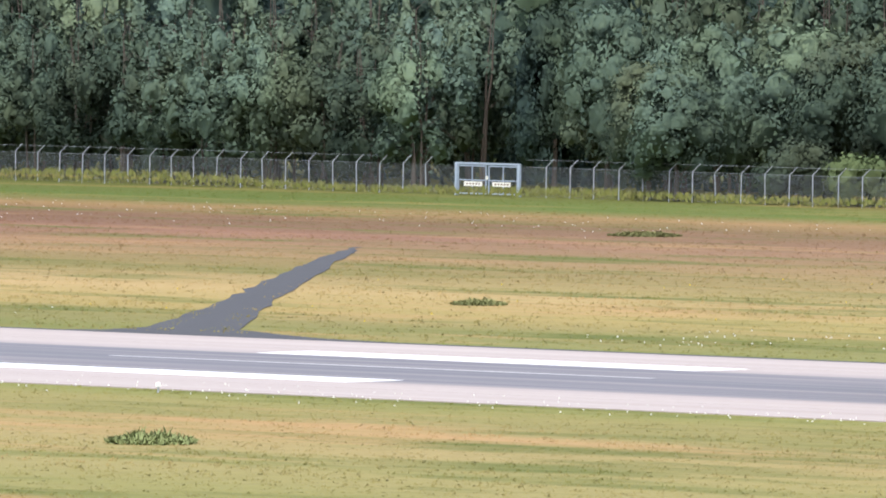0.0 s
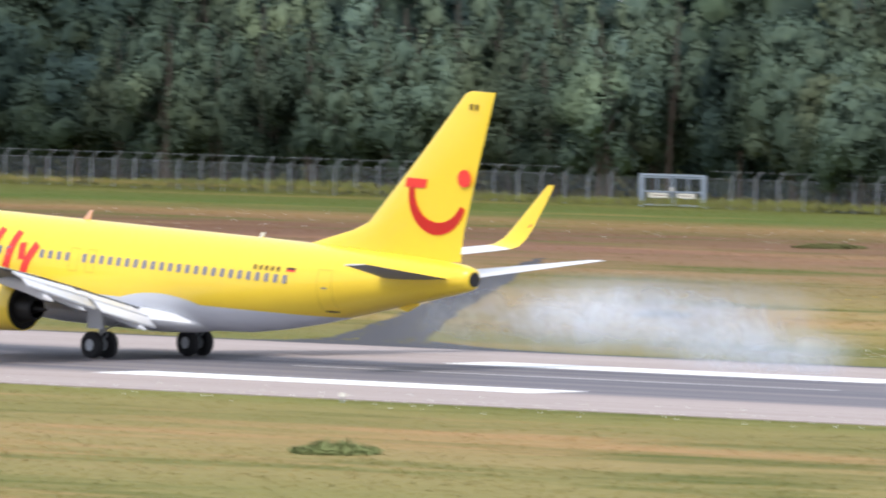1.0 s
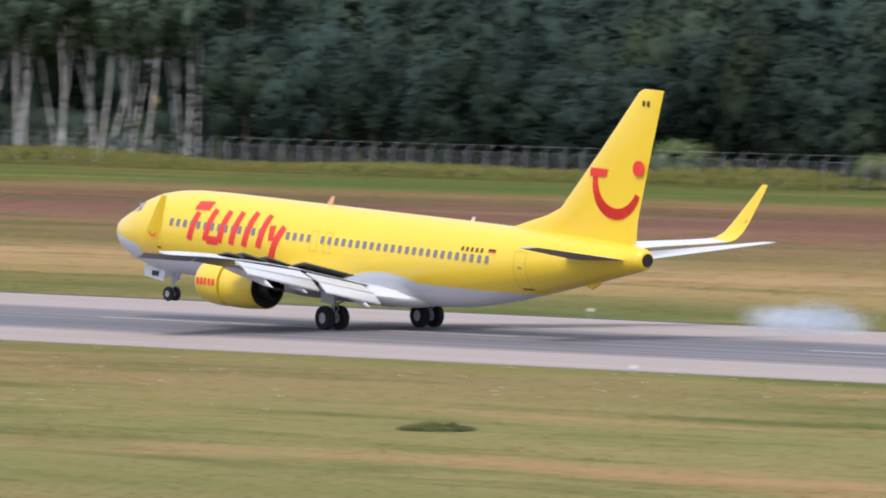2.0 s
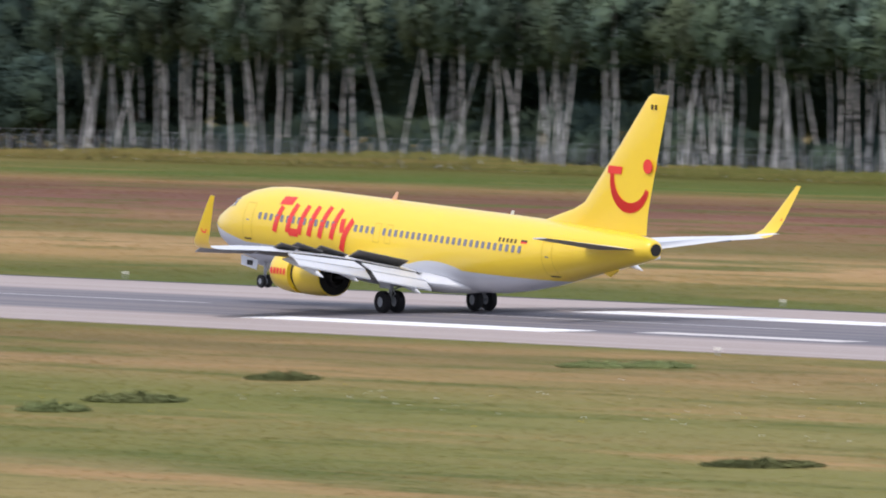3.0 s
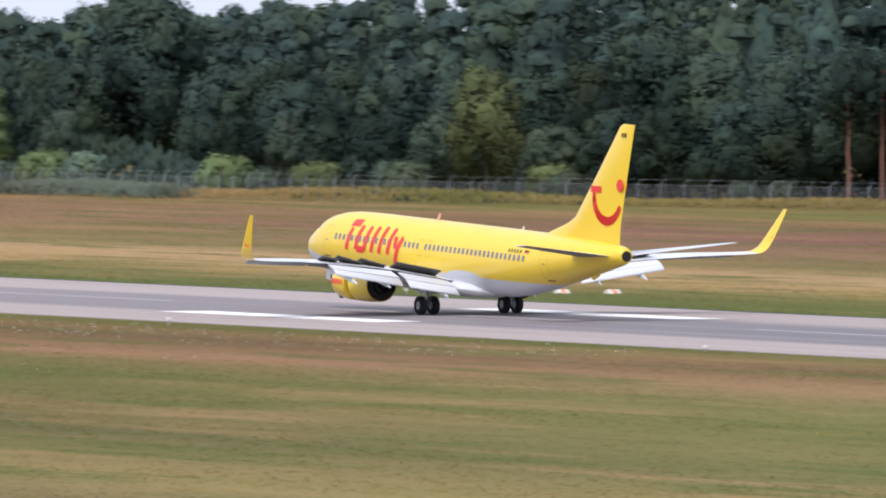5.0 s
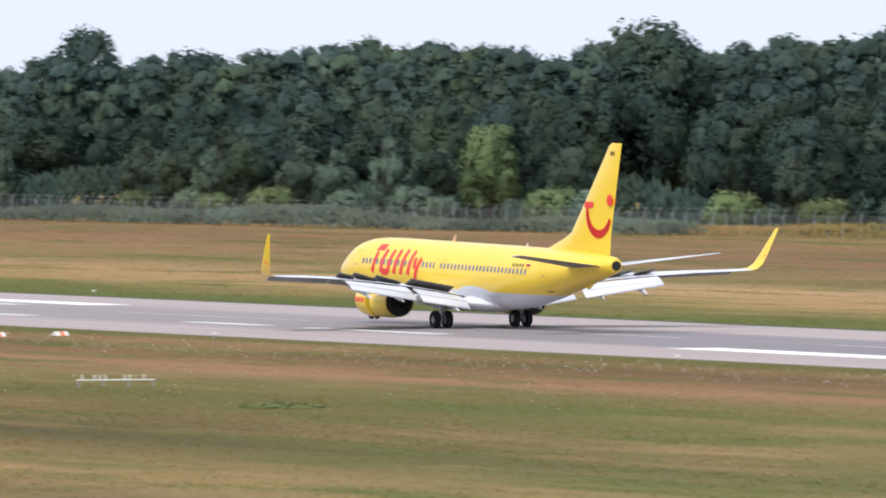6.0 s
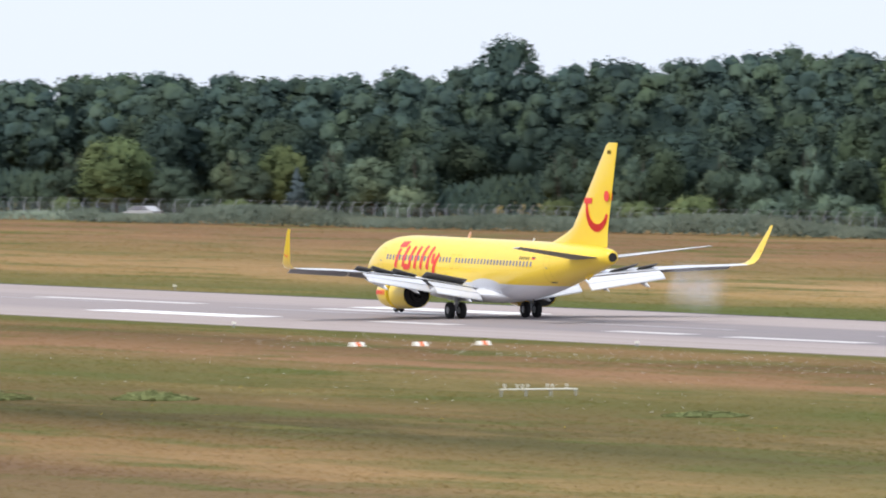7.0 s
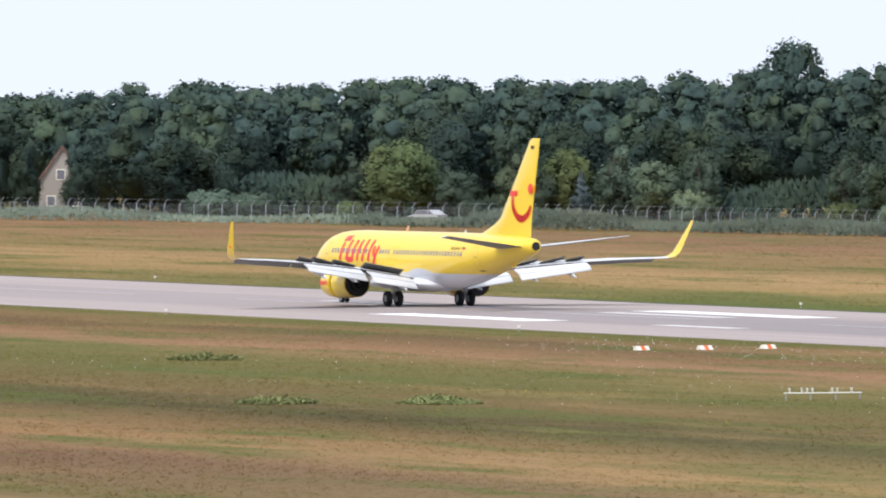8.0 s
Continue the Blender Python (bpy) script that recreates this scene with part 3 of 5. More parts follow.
kinds("pale", 2, name="willow_tree", label="pale yellow-green round willow tree beyond the fence", category="tree", group="trees along the fence", kind="round",
      h=9.0, w=3.4, low=0.8, leaves=6000, size=0.165, leaf=LEAF_PALE, bark=BARK, r=0.2)
kinds("birch", 5, name="birch_tree", label="slender birch with a bare white trunk", category="birch", group="birches along the fence", kind="tall",
      h=15.5, w=2.3, low=8.0, leaves=2600, size=0.17, leaf=LEAF_GREY, bark=BIRCH_BARK, r=0.1, lean=0.13)
kinds("lowbirch", 2, name="birch_tree", label="birch with a loose green crown and white trunk", category="birch", group="birches along the fence", kind="tall",
      h=11.5, w=2.2, low=2.2, leaves=2800, size=0.17, leaf=LEAF_GREY, bark=BIRCH_BARK, r=0.13, lean=0.03)
kinds("pine", 2, name="pine_tree", label="pine with a bare reddish trunk and dark crown", category="pine", group="trees along the fence", kind="tall",
      h=14.0, w=2.6, low=7.0, leaves=2800, size=0.17, leaf=LEAF_DARK, bark=PINE_BARK, r=0.2)
kinds("shrub", 3, name="shrub", label="low rounded green shrub by the fence", category="shrub", group="shrubs along the fence", kind="round",
      h=3.2, w=2.2, low=0.1, leaves=2200, size=0.13, leaf=LEAF_GREY, bark=BARK, r=0.05)
kinds("paleshrub", 2, name="shrub", label="low pale green shrub by the fence", category="shrub", group="shrubs along the fence", kind="round",
      h=3.0, w=2.4, low=0.1, leaves=2200, size=0.13, leaf=LEAF_PALE, bark=BARK, r=0.05)
kinds("spruce", 1, name="blue_spruce", label="small blue-grey spruce among darker trees", category="spruce", group="", kind="spire",
      h=7.5, w=1.9, low=0.3, leaves=2800, size=0.17, leaf=LEAF_BLUE, bark=BARK, r=0.1)
USED = set()


def plant_at(key, x, y, s=1.0, sz=None, i=None):
    sz = s if sz is None else sz
    k = random.randrange(len(KINDS[key])) if i is None else i
    m = pose(x, y, 0, 0, 0, random.uniform(0, 360)) if key != "birch" else pose(x, y, 0, random.uniform(-6, 6), random.uniform(-10, 10), random.uniform(-70, 70))
    m = m @ Matrix.Diagonal((s, s, sz, 1))
    if (key, k) not in USED:
        USED.add((key, k))
        KINDS[key][k].matrix_basis = m
        return KINDS[key][k]
    first = KINDS[key][k]
    return copy_thing(first, m @ Matrix.Diagonal((1 / first.scale.x, 1 / first.scale.y, 1 / first.scale.z, 1)))


STANDING_OUT = (("greyoak", -533.0, 228.0, 0.95, 0.92), ("greyoak", -538.5, 231.5, 0.9, 0.95), ("paleshrub", -510.5, 227.5, 1.35, 1.6), ("paleshrub", -506.0, 227.0, 1.3, 1.35), ("paleshrub", -501.0, 226.0, 1.4, 1.3),
                ("paleshrub", -688.0, 236.5, 1.2, 1.1), ("oak", -669.5, 237.5, 0.58, 0.62), ("paleshrub", -666.0, 236.0, 0.95, 0.9), ("lowbirch", -934.0, 246.0, 1.15, 0.9),
                ("pine", -979.0, 232.0, 1.0, 1.05), ("pine", -976.3, 234.0, 1.0, 1.05), ("pale", -1101.0, 206.0, 0.98, 1.15), ("pale", -1011.0, 212.0, 1.2, 1.45),
                ("pale", -1237.6, 180.0, 1.3, 1.0), ("pale", -1220.8, 192.0, 0.95, 0.92), ("spruce", -1208.0, 188.0, 1.0, 0.74), ("greyoak", -1202.0, 194.0, 0.95, 0.74), ("oak", -1226.3, 222.0, 1.6, 2.1), ("oak", -1111.0, 230.0, 2.0, 2.18),
                ("shrub", -1262.0, 168.0, 1.5, 1.1), ("shrub", -1257.0, 171.0, 1.4, 1.0), ("oak", -1281.0, 180.0, 1.0, 1.0), ("oak", -1292.0, 165.0, 0.62, 0.88), ("oak", -1309.0, 165.0, 0.6, 0.85))


def bearing(x, y):
    return math.degrees(math.atan2(-x, y + 371.0))


def open_to(x, y):
    """True where nothing that stands out would be hidden."""
    return all(abs(bearing(x, y) - bearing(sx, sy)) > 0.13 * s or y > sy + 3 for _, sx, sy, s, _ in STANDING_OUT)


def woods_edge():
    j = random.uniform

    def plant(key, x, y, s=1.0, sz=None):
        if open_to(x, y) and not (67.15 < bearing(x, y) < 68.0 and y < 192):
            plant_at(key, x, y, s, sz)

    x = -480.0
    while x > -1350:
        y = fence_y(x)
        if x > -545:
            if x > -525:
                plant("shrub" if random.random() < 0.5 else "paleshrub", x, y + j(2.5, 4), j(1.0, 1.5))
            plant("greyoak", x - 2, y + j(9, 12), j(0.95, 1.2), j(1.1, 1.35))
            plant("clump", x - 4, y + j(17, 20), j(1.2, 1.4), j(1.45, 1.6))
            x -= 5.4
        elif x > -556:
            plant("oak", x, y + j(13, 15), j(0.8, 0.9), 1.3)
            x -= 5.5
        elif x > -612:
            plant("clump", x, y + j(4.5, 6.5), j(1.0, 1.15), j(0.98, 1.12))
            plant("clump", x - 2.5, y + j(12, 15), j(1.1, 1.25), j(1.25, 1.45))
            x -= 4.8
        elif x > -745:
            q = random.random()
            plant("oak", x, y + j(5, 8), j(0.85, 1.15), j(0.8, 1.25))
            plant("oak", x - 2.5, y + j(13, 16), j(1.2, 1.4), j(1.4, 1.7))
            x -= 5.4
        elif x > -905:
            plant("birch", x, y + j(2.5, 5), j(0.9, 1.1), j(1.0, 1.25))
            if random.random() < 0.7:
                plant("birch", x - 1.1, y + j(5, 9), j(0.9, 1.1), j(1.0, 1.25))
            if random.random() < 0.25:
                plant("shrub", x, y + j(7, 12), j(0.7, 1.2))
            if random.random() < 0.5:
                plant("birch", x - 0.6, y + j(9, 14), j(0.95, 1.15), j(1.1, 1.3))
            x -= j(1.7, 4.4)
        elif x > -1005:
            q = random.random()
            plant("lowbirch" if q < 0.2 else "birch" if q < 0.34 else "oak", x, y + j(6, 9), j(0.9, 1.1), j(0.9, 1.2))
            plant("oak", x - 2.5, y + j(14, 17), j(1.2, 1.5), j(1.5, 1.8))
            if random.random() < 0.4:
                plant("shrub", x, y + j(2, 4), j(0.7, 1.0))
            x -= 5.2
        else:
            if 2.372 < x / -(y + 371.0) < 2.46:
                x -= 6.6
                continue
            q, k = random.random(), max(0.0, min(1.0, (x + 1290) / 200))
            plant("shrub" if q < 0.7 else "paleshrub", x, y + j(6, 10), j(0.8, 1.5))
            plant("greyoak" if q < 0.35 else "oak" if q < 0.6 else "clump", x - 2, y + j(15, 22), j(0.7, 1.0), j(0.5, 0.8) + 0.2 * k)
            plant("oak", x - 3.5, y + j(27, 34), j(1.0, 1.35), j(0.85, 1.15) + 0.3 * k)
            x -= 6.6
    for key, x, y, s, sz in STANDING_OUT:
        plant_at(key, x, y, s, sz)


woods_edge()


# bearing of the skyline and how far it stands above (+) or below the eye's level, in degrees
SKYLINE = [(52.0, 0.36), (58.5, 0.34), (59.6, 0.16), (60.4, 0.03), (61.1, -0.01), (62.0, -0.05), (62.8, -0.01), (63.4, -0.045), (63.8, -0.08), (64.6, -0.122), (65.3, -0.14), (66.0, -0.145), (66.6, -0.15), (67.8, -0.2), (70.0, -0.22)]


def wood_height(x, y):
    away, b = math.hypot(x, y + 371.0), bearing(x, y)
    if b < SKYLINE[0][0]:
        return 21.5
    for (ba, ea), (bb, eb) in zip(SKYLINE, SKYLINE[1:]):
        if b <= bb:
            return EYE.z + away * math.tan(radians(0.022 + ea + (eb - ea) * (b - ba) / (bb - ba)))
    return 13.6


def deep_woods():
    """The wood behind its edge, as one body of crowns."""
    vs, fs, ns, n = [], [], [], 0
    x = -450.0
    while x > -1560:
        deep = x < -1005
        for row in range(4 if deep else 3):
            px, py = x + random.uniform(-2, 2), fence_y(max(x, -1410)) + (42 if deep else 24) + row * 9 + random.uniform(-3, 3)
            if 67.2 < bearing(px, py) < 67.9 and row == 0:
                py += 12
            h = wood_height(px, py) * (random.uniform(0.92, 1.04) if deep else random.uniform(0.94, 1.05)) * (0.95, 0.97, 0.985, 1.0)[row]
            w = random.uniform(3.0, 4.8)
            lobes = lobes_round(h, w, 1.0 if row < 2 else h * 0.4, RNG, 16)
            if row < 2:
                lobes.append(((0, 0, h * 0.3), (w, w, h * 0.34)))
            v, f, soft = crown_arrays(lobes, 1350, 0.28, RNG, (0.6, 0.92))
            v += np.array((px, py, 0))
            vs.append(v)
            ns.append(soft)
            fs += [tuple(q + n for q in face) for face in f]
            n += len(v)
        x -= 6.2
    me = as_mesh("woodland", np.concatenate(vs), fs, LEAF_DARK)
    rounded(me, np.concatenate(ns))
    tagged(new("woodland", me), "deep dark green mixed woodland behind the airfield fence", "woods", kind="stuff")


deep_woods()


def reed_belt(name, label, x0, x1, off, height, count, size, leaf, seed):
    """A low uneven belt of stalks and brambles along the fence."""
    rng = np.random.default_rng(seed)
    x = x0 + (x1 - x0) * rng.random(count)
    y = np.array([fence_y(q) for q in x]) + off + rng.normal(0, 1.6, count)
    h = height * rng.random(count) ** 0.7 * (0.65 + 0.35 * np.sin(x * 0.11) * np.sin(x * 0.037 + 1))
    # trodden down where the parked car stands
    ang = np.degrees(np.arctan2(-x, y + 371.0))
    h = np.where((np.abs(ang - 65.88) < 0.2) & (y < 192), h * 0.6, h)
    p = np.stack([x, y, h], 1)
    a = rng.uniform(0, 6.28, count)
    u = np.stack([np.cos(a) * 0.5, np.sin(a) * 0.5, np.zeros(count)], 1) * size
    up = np.stack([rng.normal(0, 0.3, count), rng.normal(0, 0.3, count), np.ones(count)], 1) * size * 1.6
    tri = np.stack([p - u, p + u, p + up], 1)
    face = np.cross(tri[:, 1] - tri[:, 0], tri[:, 2] - tri[:, 0])
    turn = face[:, 0] * 0.75 - face[:, 1] * 0.65 < 0
    tri[turn] = tri[turn][:, ::-1]
    v = tri.reshape(-1, 3)
    v[:, 2] = np.maximum(v[:, 2], 0.0)
    me = as_mesh(name, v, [(3 * i, 3 * i + 1, 3 * i + 2) for i in range(count)], leaf)
    soft = np.stack([rng.normal(0, 0.3, count) + 0.45, rng.normal(0, 0.3, count) - 0.45, 0.4 + 0.6 * np.clip(h / height, 0, 1)], 1)
    rounded(me, np.repeat(soft / np.linalg.norm(soft, axis=1)[:, None], 3, axis=0))
    tagged(new(name, me), label, "undergrowth", kind="stuff")


reed_belt("reeds", "grey-green reeds and brambles in front of the fence", -1035, -1215, -7.5, 2.0, 16000, 0.3, LEAF_REED, 5)
reed_belt("reeds", "grey-green undergrowth along the far fence", -1215, -1350, -1.0, 1.4, 7000, 0.26, LEAF_REED, 6)
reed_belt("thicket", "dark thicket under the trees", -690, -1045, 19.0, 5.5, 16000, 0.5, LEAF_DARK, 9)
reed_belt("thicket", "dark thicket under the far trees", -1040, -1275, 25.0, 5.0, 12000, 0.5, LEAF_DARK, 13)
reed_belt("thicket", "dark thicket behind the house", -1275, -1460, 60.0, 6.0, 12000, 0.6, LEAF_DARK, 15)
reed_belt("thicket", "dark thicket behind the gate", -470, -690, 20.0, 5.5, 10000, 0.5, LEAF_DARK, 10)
reed_belt("tall_dry_grass", "tall brownish dry grass along the fence", -664, -1040, -4.0, 1.3, 20000, 0.25, BLADES, 7)
reed_belt("fence_weeds", "ragged weeds at the foot of the fence", -490, -690, 0.4, 0.8, 7000, 0.2, BLADES, 8)


# ---- grass ----
def build_grass(name, label, count, y0, y1, size, seed):
    rng = np.random.default_rng(seed)
    y = y0 + (y1 - y0) * rng.random(count)
    lo, hi = math.tan(radians(39.2)), math.tan(radians(68.2))
    x = -(y + 371.0) * (lo + (hi - lo) * rng.random(count))
    keep = ~((y > 18) & (y < 130) & (np.abs(x + 360 + y * 0.84) < 1.0 + 7 * (y < 22)))
    x, y = x[keep], y[keep]
    n = len(x)
    drift = 0.55 + 0.8 * (0.5 + 0.5 * np.sin(x * 0.05 + 3 * np.sin(y * 0.11))) * rng.random(n)
    tris = []
    for b in range(3):
        a = rng.uniform(0, 2 * np.pi, n)
        w = size * rng.uniform(0.25, 0.6, n)
        h = size * rng.uniform(0.3, 0.75, n) * drift
        cx, cy = x + rng.normal(0, size * 0.6, n), y + rng.normal(0, size * 0.6, n)
        dx, dy = np.cos(a) * w, np.sin(a) * w
        z = np.zeros(n)
        p0 = np.stack([cx - dx, cy - dy, z - 0.02], 1)
        p1 = np.stack([cx + dx, cy + dy, z - 0.02], 1)
        p2 = np.stack([cx + rng.normal(0, 0.25 * size, n), cy + rng.normal(0, 0.25 * size, n), h], 1)
        tris.append(np.stack([p0, p1, p2], 1))
    tri = np.concatenate(tris)
    face = np.cross(tri[:, 1] - tri[:, 0], tri[:, 2] - tri[:, 0])
    turn = face[:, 0] * 0.75 - face[:, 1] * 0.65 < 0
    tri[turn] = tri[turn][:, ::-1]
    v = tri.reshape(-1, 3)
    me = bpy.data.meshes.new(name)
    me.vertices.add(len(v))
    me.vertices.foreach_set("co", v.astype(np.float32).ravel())
    m = len(v) // 3
    me.loops.add(m * 3)
    me.loops.foreach_set("vertex_index", np.arange(m * 3, dtype=np.int32))
    me.polygons.add(m)
    me.polygons.foreach_set("loop_start", np.arange(0, m * 3, 3, dtype=np.int32))
    me.update()
    me.validate()
    me.materials.append(BLADES)
    soft = np.stack([rng.normal(0.12, 0.2, m), rng.normal(-0.12, 0.2, m), np.ones(m)], 1)
    rounded(me, np.repeat(soft / np.linalg.norm(soft, axis=1)[:, None], 3, axis=0))
    tagged(new(name, me), label, "grass", kind="stuff")


build_grass("meadow_grass", "tufty mown grass between the runway and the watcher", 150000, -172, RUN_Y0 - 0.4, 0.135, 3)
build_grass("meadow_grass", "tall straw-coloured and green grass between runway and fence", 130000, RUN_Y1 + 1.6, 225, 0.17, 4)


def build_flowers(name, label, colour, count, spots, seed):
    rng = np.random.default_rng(seed)
    vs = []
    for x0, x1, y0, y1, share in spots:
        n = int(count * share)
        c = np.stack([rng.uniform(x0, x1, n), rng.uniform(y0, y1, n), rng.uniform(0.2, 0.5, n)], 1)
        c[:, :2] += rng.normal(0, 1.0, (n, 2))
        s = rng.uniform(0.028, 0.055, n)
        for d in ((-1, 0, -0.6), (1, 0, -0.6), (0, 0, 1)):
            vs.append(c + np.array(d) * s[:, None])
        vs[-3:] = [np.stack(vs[-3:], 1).reshape(-1, 3)]
    v = np.concatenate(vs)
    me = as_mesh(name, v, [(3 * i, 3 * i + 1, 3 * i + 2) for i in range(len(v) // 3)], colour)
    tagged(new(name, me), label, "flowers", kind="stuff")


WHITE_PETAL, GOLD_PETAL = plain("white_petals", (0.8, 0.8, 0.76), 0.8), plain("yellow_petals", (0.75, 0.55, 0.02), 0.8)
build_flowers("daisies", "scattered white wildflowers in the meadow", WHITE_PETAL, 1500, ((-360, -300, 23, 36, 0.08), (-440, -395, 23, 34, 0.06), (-560, -470, 150, 185, 0.1), (-360, -280, -34, -27, 0.12), (-720, -560, -52, -36, 0.4), (-690, -540, -100, -60, 0.12), (-420, -360, -90, -30, 0.08)), 11)
build_flowers("ragwort", "scattered yellow wildflowers in the meadow", GOLD_PETAL, 160, ((-480, -380, -95, -60, 0.4), (-420, -330, 30, 120, 0.3), (-650, -520, -150, -90, 0.3)), 12)


def tuft_mesh(rng, count=2800):
    """A loose clump of upright stalks and leaves, tallest in its middle."""
    ang, far = rng.uniform(0, 6.28, count), np.sqrt(rng.random(count)) * 1.25
    x, y = np.cos(ang) * far * 1.3, np.sin(ang) * far * 1.3
    top = (1.05 - 0.5 * far ** 2) * rng.uniform(0.35, 1.0, count) * (0.75 + 0.25 * np.sin(x * 5) * np.sin(y * 4))
    lift = top * rng.uniform(0, 0.8, count)
    a, w = rng.uniform(0, 6.28, count), rng.uniform(0.025, 0.06, count)
    u = np.stack([np.cos(a) * w, np.sin(a) * w, np.zeros(count)], 1)
    p = np.stack([x, y, lift], 1)
    tip = np.stack([x + rng.normal(0, 0.1, count), y + rng.normal(0, 0.1, count), lift + 0.15 + top * 0.35], 1)
    v = np.stack([p - u, p + u, tip], 1).reshape(-1, 3)
    me = as_mesh("weed_clump", v, [(3 * i, 3 * i + 1, 3 * i + 2) for i in range(count)], LEAF_WEED)
    soft = np.stack([x * 0.3 + rng.normal(0.2, 0.2, count), y * 0.3 + rng.normal(-0.2, 0.2, count), np.full(count, 1.0)], 1)
    return me, np.repeat(soft / np.linalg.norm(soft, axis=1)[:, None], 3, axis=0)


def build_weeds():
    first = None
    for x, y, s, h in ((-300.5, -60.5, 0.97, 0.37), (-397.1, 61.4, 0.85, 0.43), (-476.6, 161.9, 1.34, 0.39), (-423.3, -98.7, 0.92, 0.37), (-410.3, -92.4, 0.95, 0.54), (-417.5, -83.5, 1.38, 0.51), (-503.2, -38.8, 1.36, 0.39), (-435.5, -63.4, 1.02, 0.48), (-442.8, -79.4, 1.31, 0.52), (-354.8, -99.4, 1.42, 0.37), (-442.0, -41.8, 1.15, 0.39), (-440.9, -39.5, 1.13, 0.37), (-691.4, -76.0, 1.45, 0.52), (-599.5, -101.8, 1.44, 0.46), (-603.8, -109.3, 1.42, 0.52), (-297.9, -81.9, 1.16, 0.43), (-430.9, 48.9, 1.22, 0.44), (-351.5, -72.7, 0.91, 0.41), (-560.6, -89.0, 1.37, 0.36), (-604.3, -99.9, 1.0, 0.46)):
        m = pose(x, y, 0, 0, 0, random.uniform(0, 360)) @ Matrix.Diagonal((s, s, h * 1.6, 1))
        if first is None:
            me, soft = tuft_mesh(np.random.default_rng(3))
            rounded(me, soft)
            first = tagged(new("weed_clump", me), "low yellowish-green clump of weeds in the meadow", "weeds", "weed clumps")
            first.matrix_basis = m
        else:
            copy_thing(first, m)


LEAF_WEED = make_foliage("weed_leaves", (0.21, 0.25, 0.115), (0.31, 0.35, 0.16), (0.36, 0.36, 0.16))
build_weeds()


# ---- airfield equipment ----
def build_markers():
    first = None
    for x, y in ((-692.5, 30.0), (-691.5, 33.4), (-690.5, 36.6), (-701.5, -42.3), (-701.0, -38.2), (-701.5, -33.6)):
        m = pose(x, y, 0.0, 0, 0, 14) @ Matrix.Scale(0.8, 4)
        if first is None:
            first = base("distance_marker", "low white and orange striped marker board by the runway", "marker", m, "runway markers")
            for i, (y0, mat) in enumerate(((-0.75, SIGN_WHITE), (-0.25, ORANGE), (0.25, SIGN_WHITE))):
                bm = bmesh.new()
                # a wedge-shaped board
                loft(bm, [[(-0.45, yy, 0.0), (0.45, yy, 0.0), (0.12, yy, 0.42), (-0.12, yy, 0.42)] for yy in (y0, y0 + 0.5)])
                part("stripe_panel", bm, mat, first, smooth=False)
        else:
            copy_thing(first, m)


build_markers()


def build_light_bar():
    bar = base("light_bar", "low white approach light bar standing in the grass", "light bar", pose(-597.0, -80.6, 0, 0, 0, 84))
    bm = bmesh.new()
    rod(bm, (-2.2, 0, 0.38), (2.2, 0, 0.38), 0.04, 0.04, 8)
    part("rail", bm, SIGN_WHITE, bar)
    for i, x in enumerate((-2.1, -0.7, 0.7, 2.1)):
        bm = bmesh.new()
        rod(bm, (x, 0, -0.05), (x, 0, 0.4), 0.035, 0.035, 6)
        part("leg", bm, STEEL, bar)
    for x in (-1.9, -1.2, -0.9, -0.6, 0.5, 0.8, 1.6):
        bm = bmesh.new()
        rod(bm, (x, 0, 0.4), (x, 0, 0.52), 0.03, 0.03, 6)
        rod(bm, (x, 0, 0.5), (x, 0, 0.66), 0.05, 0.07, 8)
        part("lamp_head", bm, SIGN_WHITE, bar)


build_light_bar()


def build_edge_lights():
    first = None
    for i in range(11):
        for y in (RUN_Y1 + 3.4, RUN_Y0 - 2.2):
            m = pose(-332.0 - i * 60.0, y, 0)
            if first is None:
                first = base("edge_light", "small white runway edge light on a short stem", "runway light", m, "runway edge lights")
                bm = bmesh.new()
                rod(bm, (0, 0, -0.05), (0, 0, 0.25), 0.04, 0.04, 6)
                part("stem", bm, STEEL, first)
                bm = bmesh.new()
                rod(bm, (0, 0, 0.24), (0, 0, 0.4), 0.11, 0.08, 10)
                part("lamp_cap", bm, SIGN_WHITE, first)
            else:
                copy_thing(first, m)


build_edge_lights()


def build_house():
    house = base("house", "pale brick gabled house half hidden by trees", "house", pose(-1317.0, 173.2, 0, 0, 0, -22.5))
    bm = bmesh.new()
    loft(bm, [[(x, -2.7, -0.1), (x, 2.7, -0.1), (x, 2.7, 3.8), (x, 0, 7.6), (x, -2.7, 3.8)] for x in (-4.5, 4.5)])
    part("wall", bm, plain("pale_brick_wall", (0.40, 0.36, 0.32), 0.85, wear=0.2, scale=6.0), house, smooth=False)
    for s in (-1, 1):
        bm = bmesh.new()
        slab(bm, [(-4.8, s * 3.0, 3.5), (4.8, s * 3.0, 3.5), (4.8, 0, 7.75), (-4.8, 0, 7.75)], (0, s * 0.12, 0.12))
        part("roof", bm, plain("dark_red_roof_tiles", (0.2, 0.1, 0.07), 0.8, wear=0.3, scale=8.0), house, "dark tiled roof slope", smooth=False)
    for y, z in ((-0.2, 4.6), (-1.3, 1.6), (1.3, 1.6)):
        bm = bmesh.new()
        box(bm, 4.5, 4.56, y - 0.55, y + 0.55, z - 0.65, z + 0.65)
        win = part("window", bm, SIGN_WHITE, house, "white-framed window")
        bm = bmesh.new()
        box(bm, 4.565, 4.58, y - 0.42, y + 0.42, z - 0.5, z + 0.5)
        part("pane", bm, PANE, win, smooth=False)


build_house()


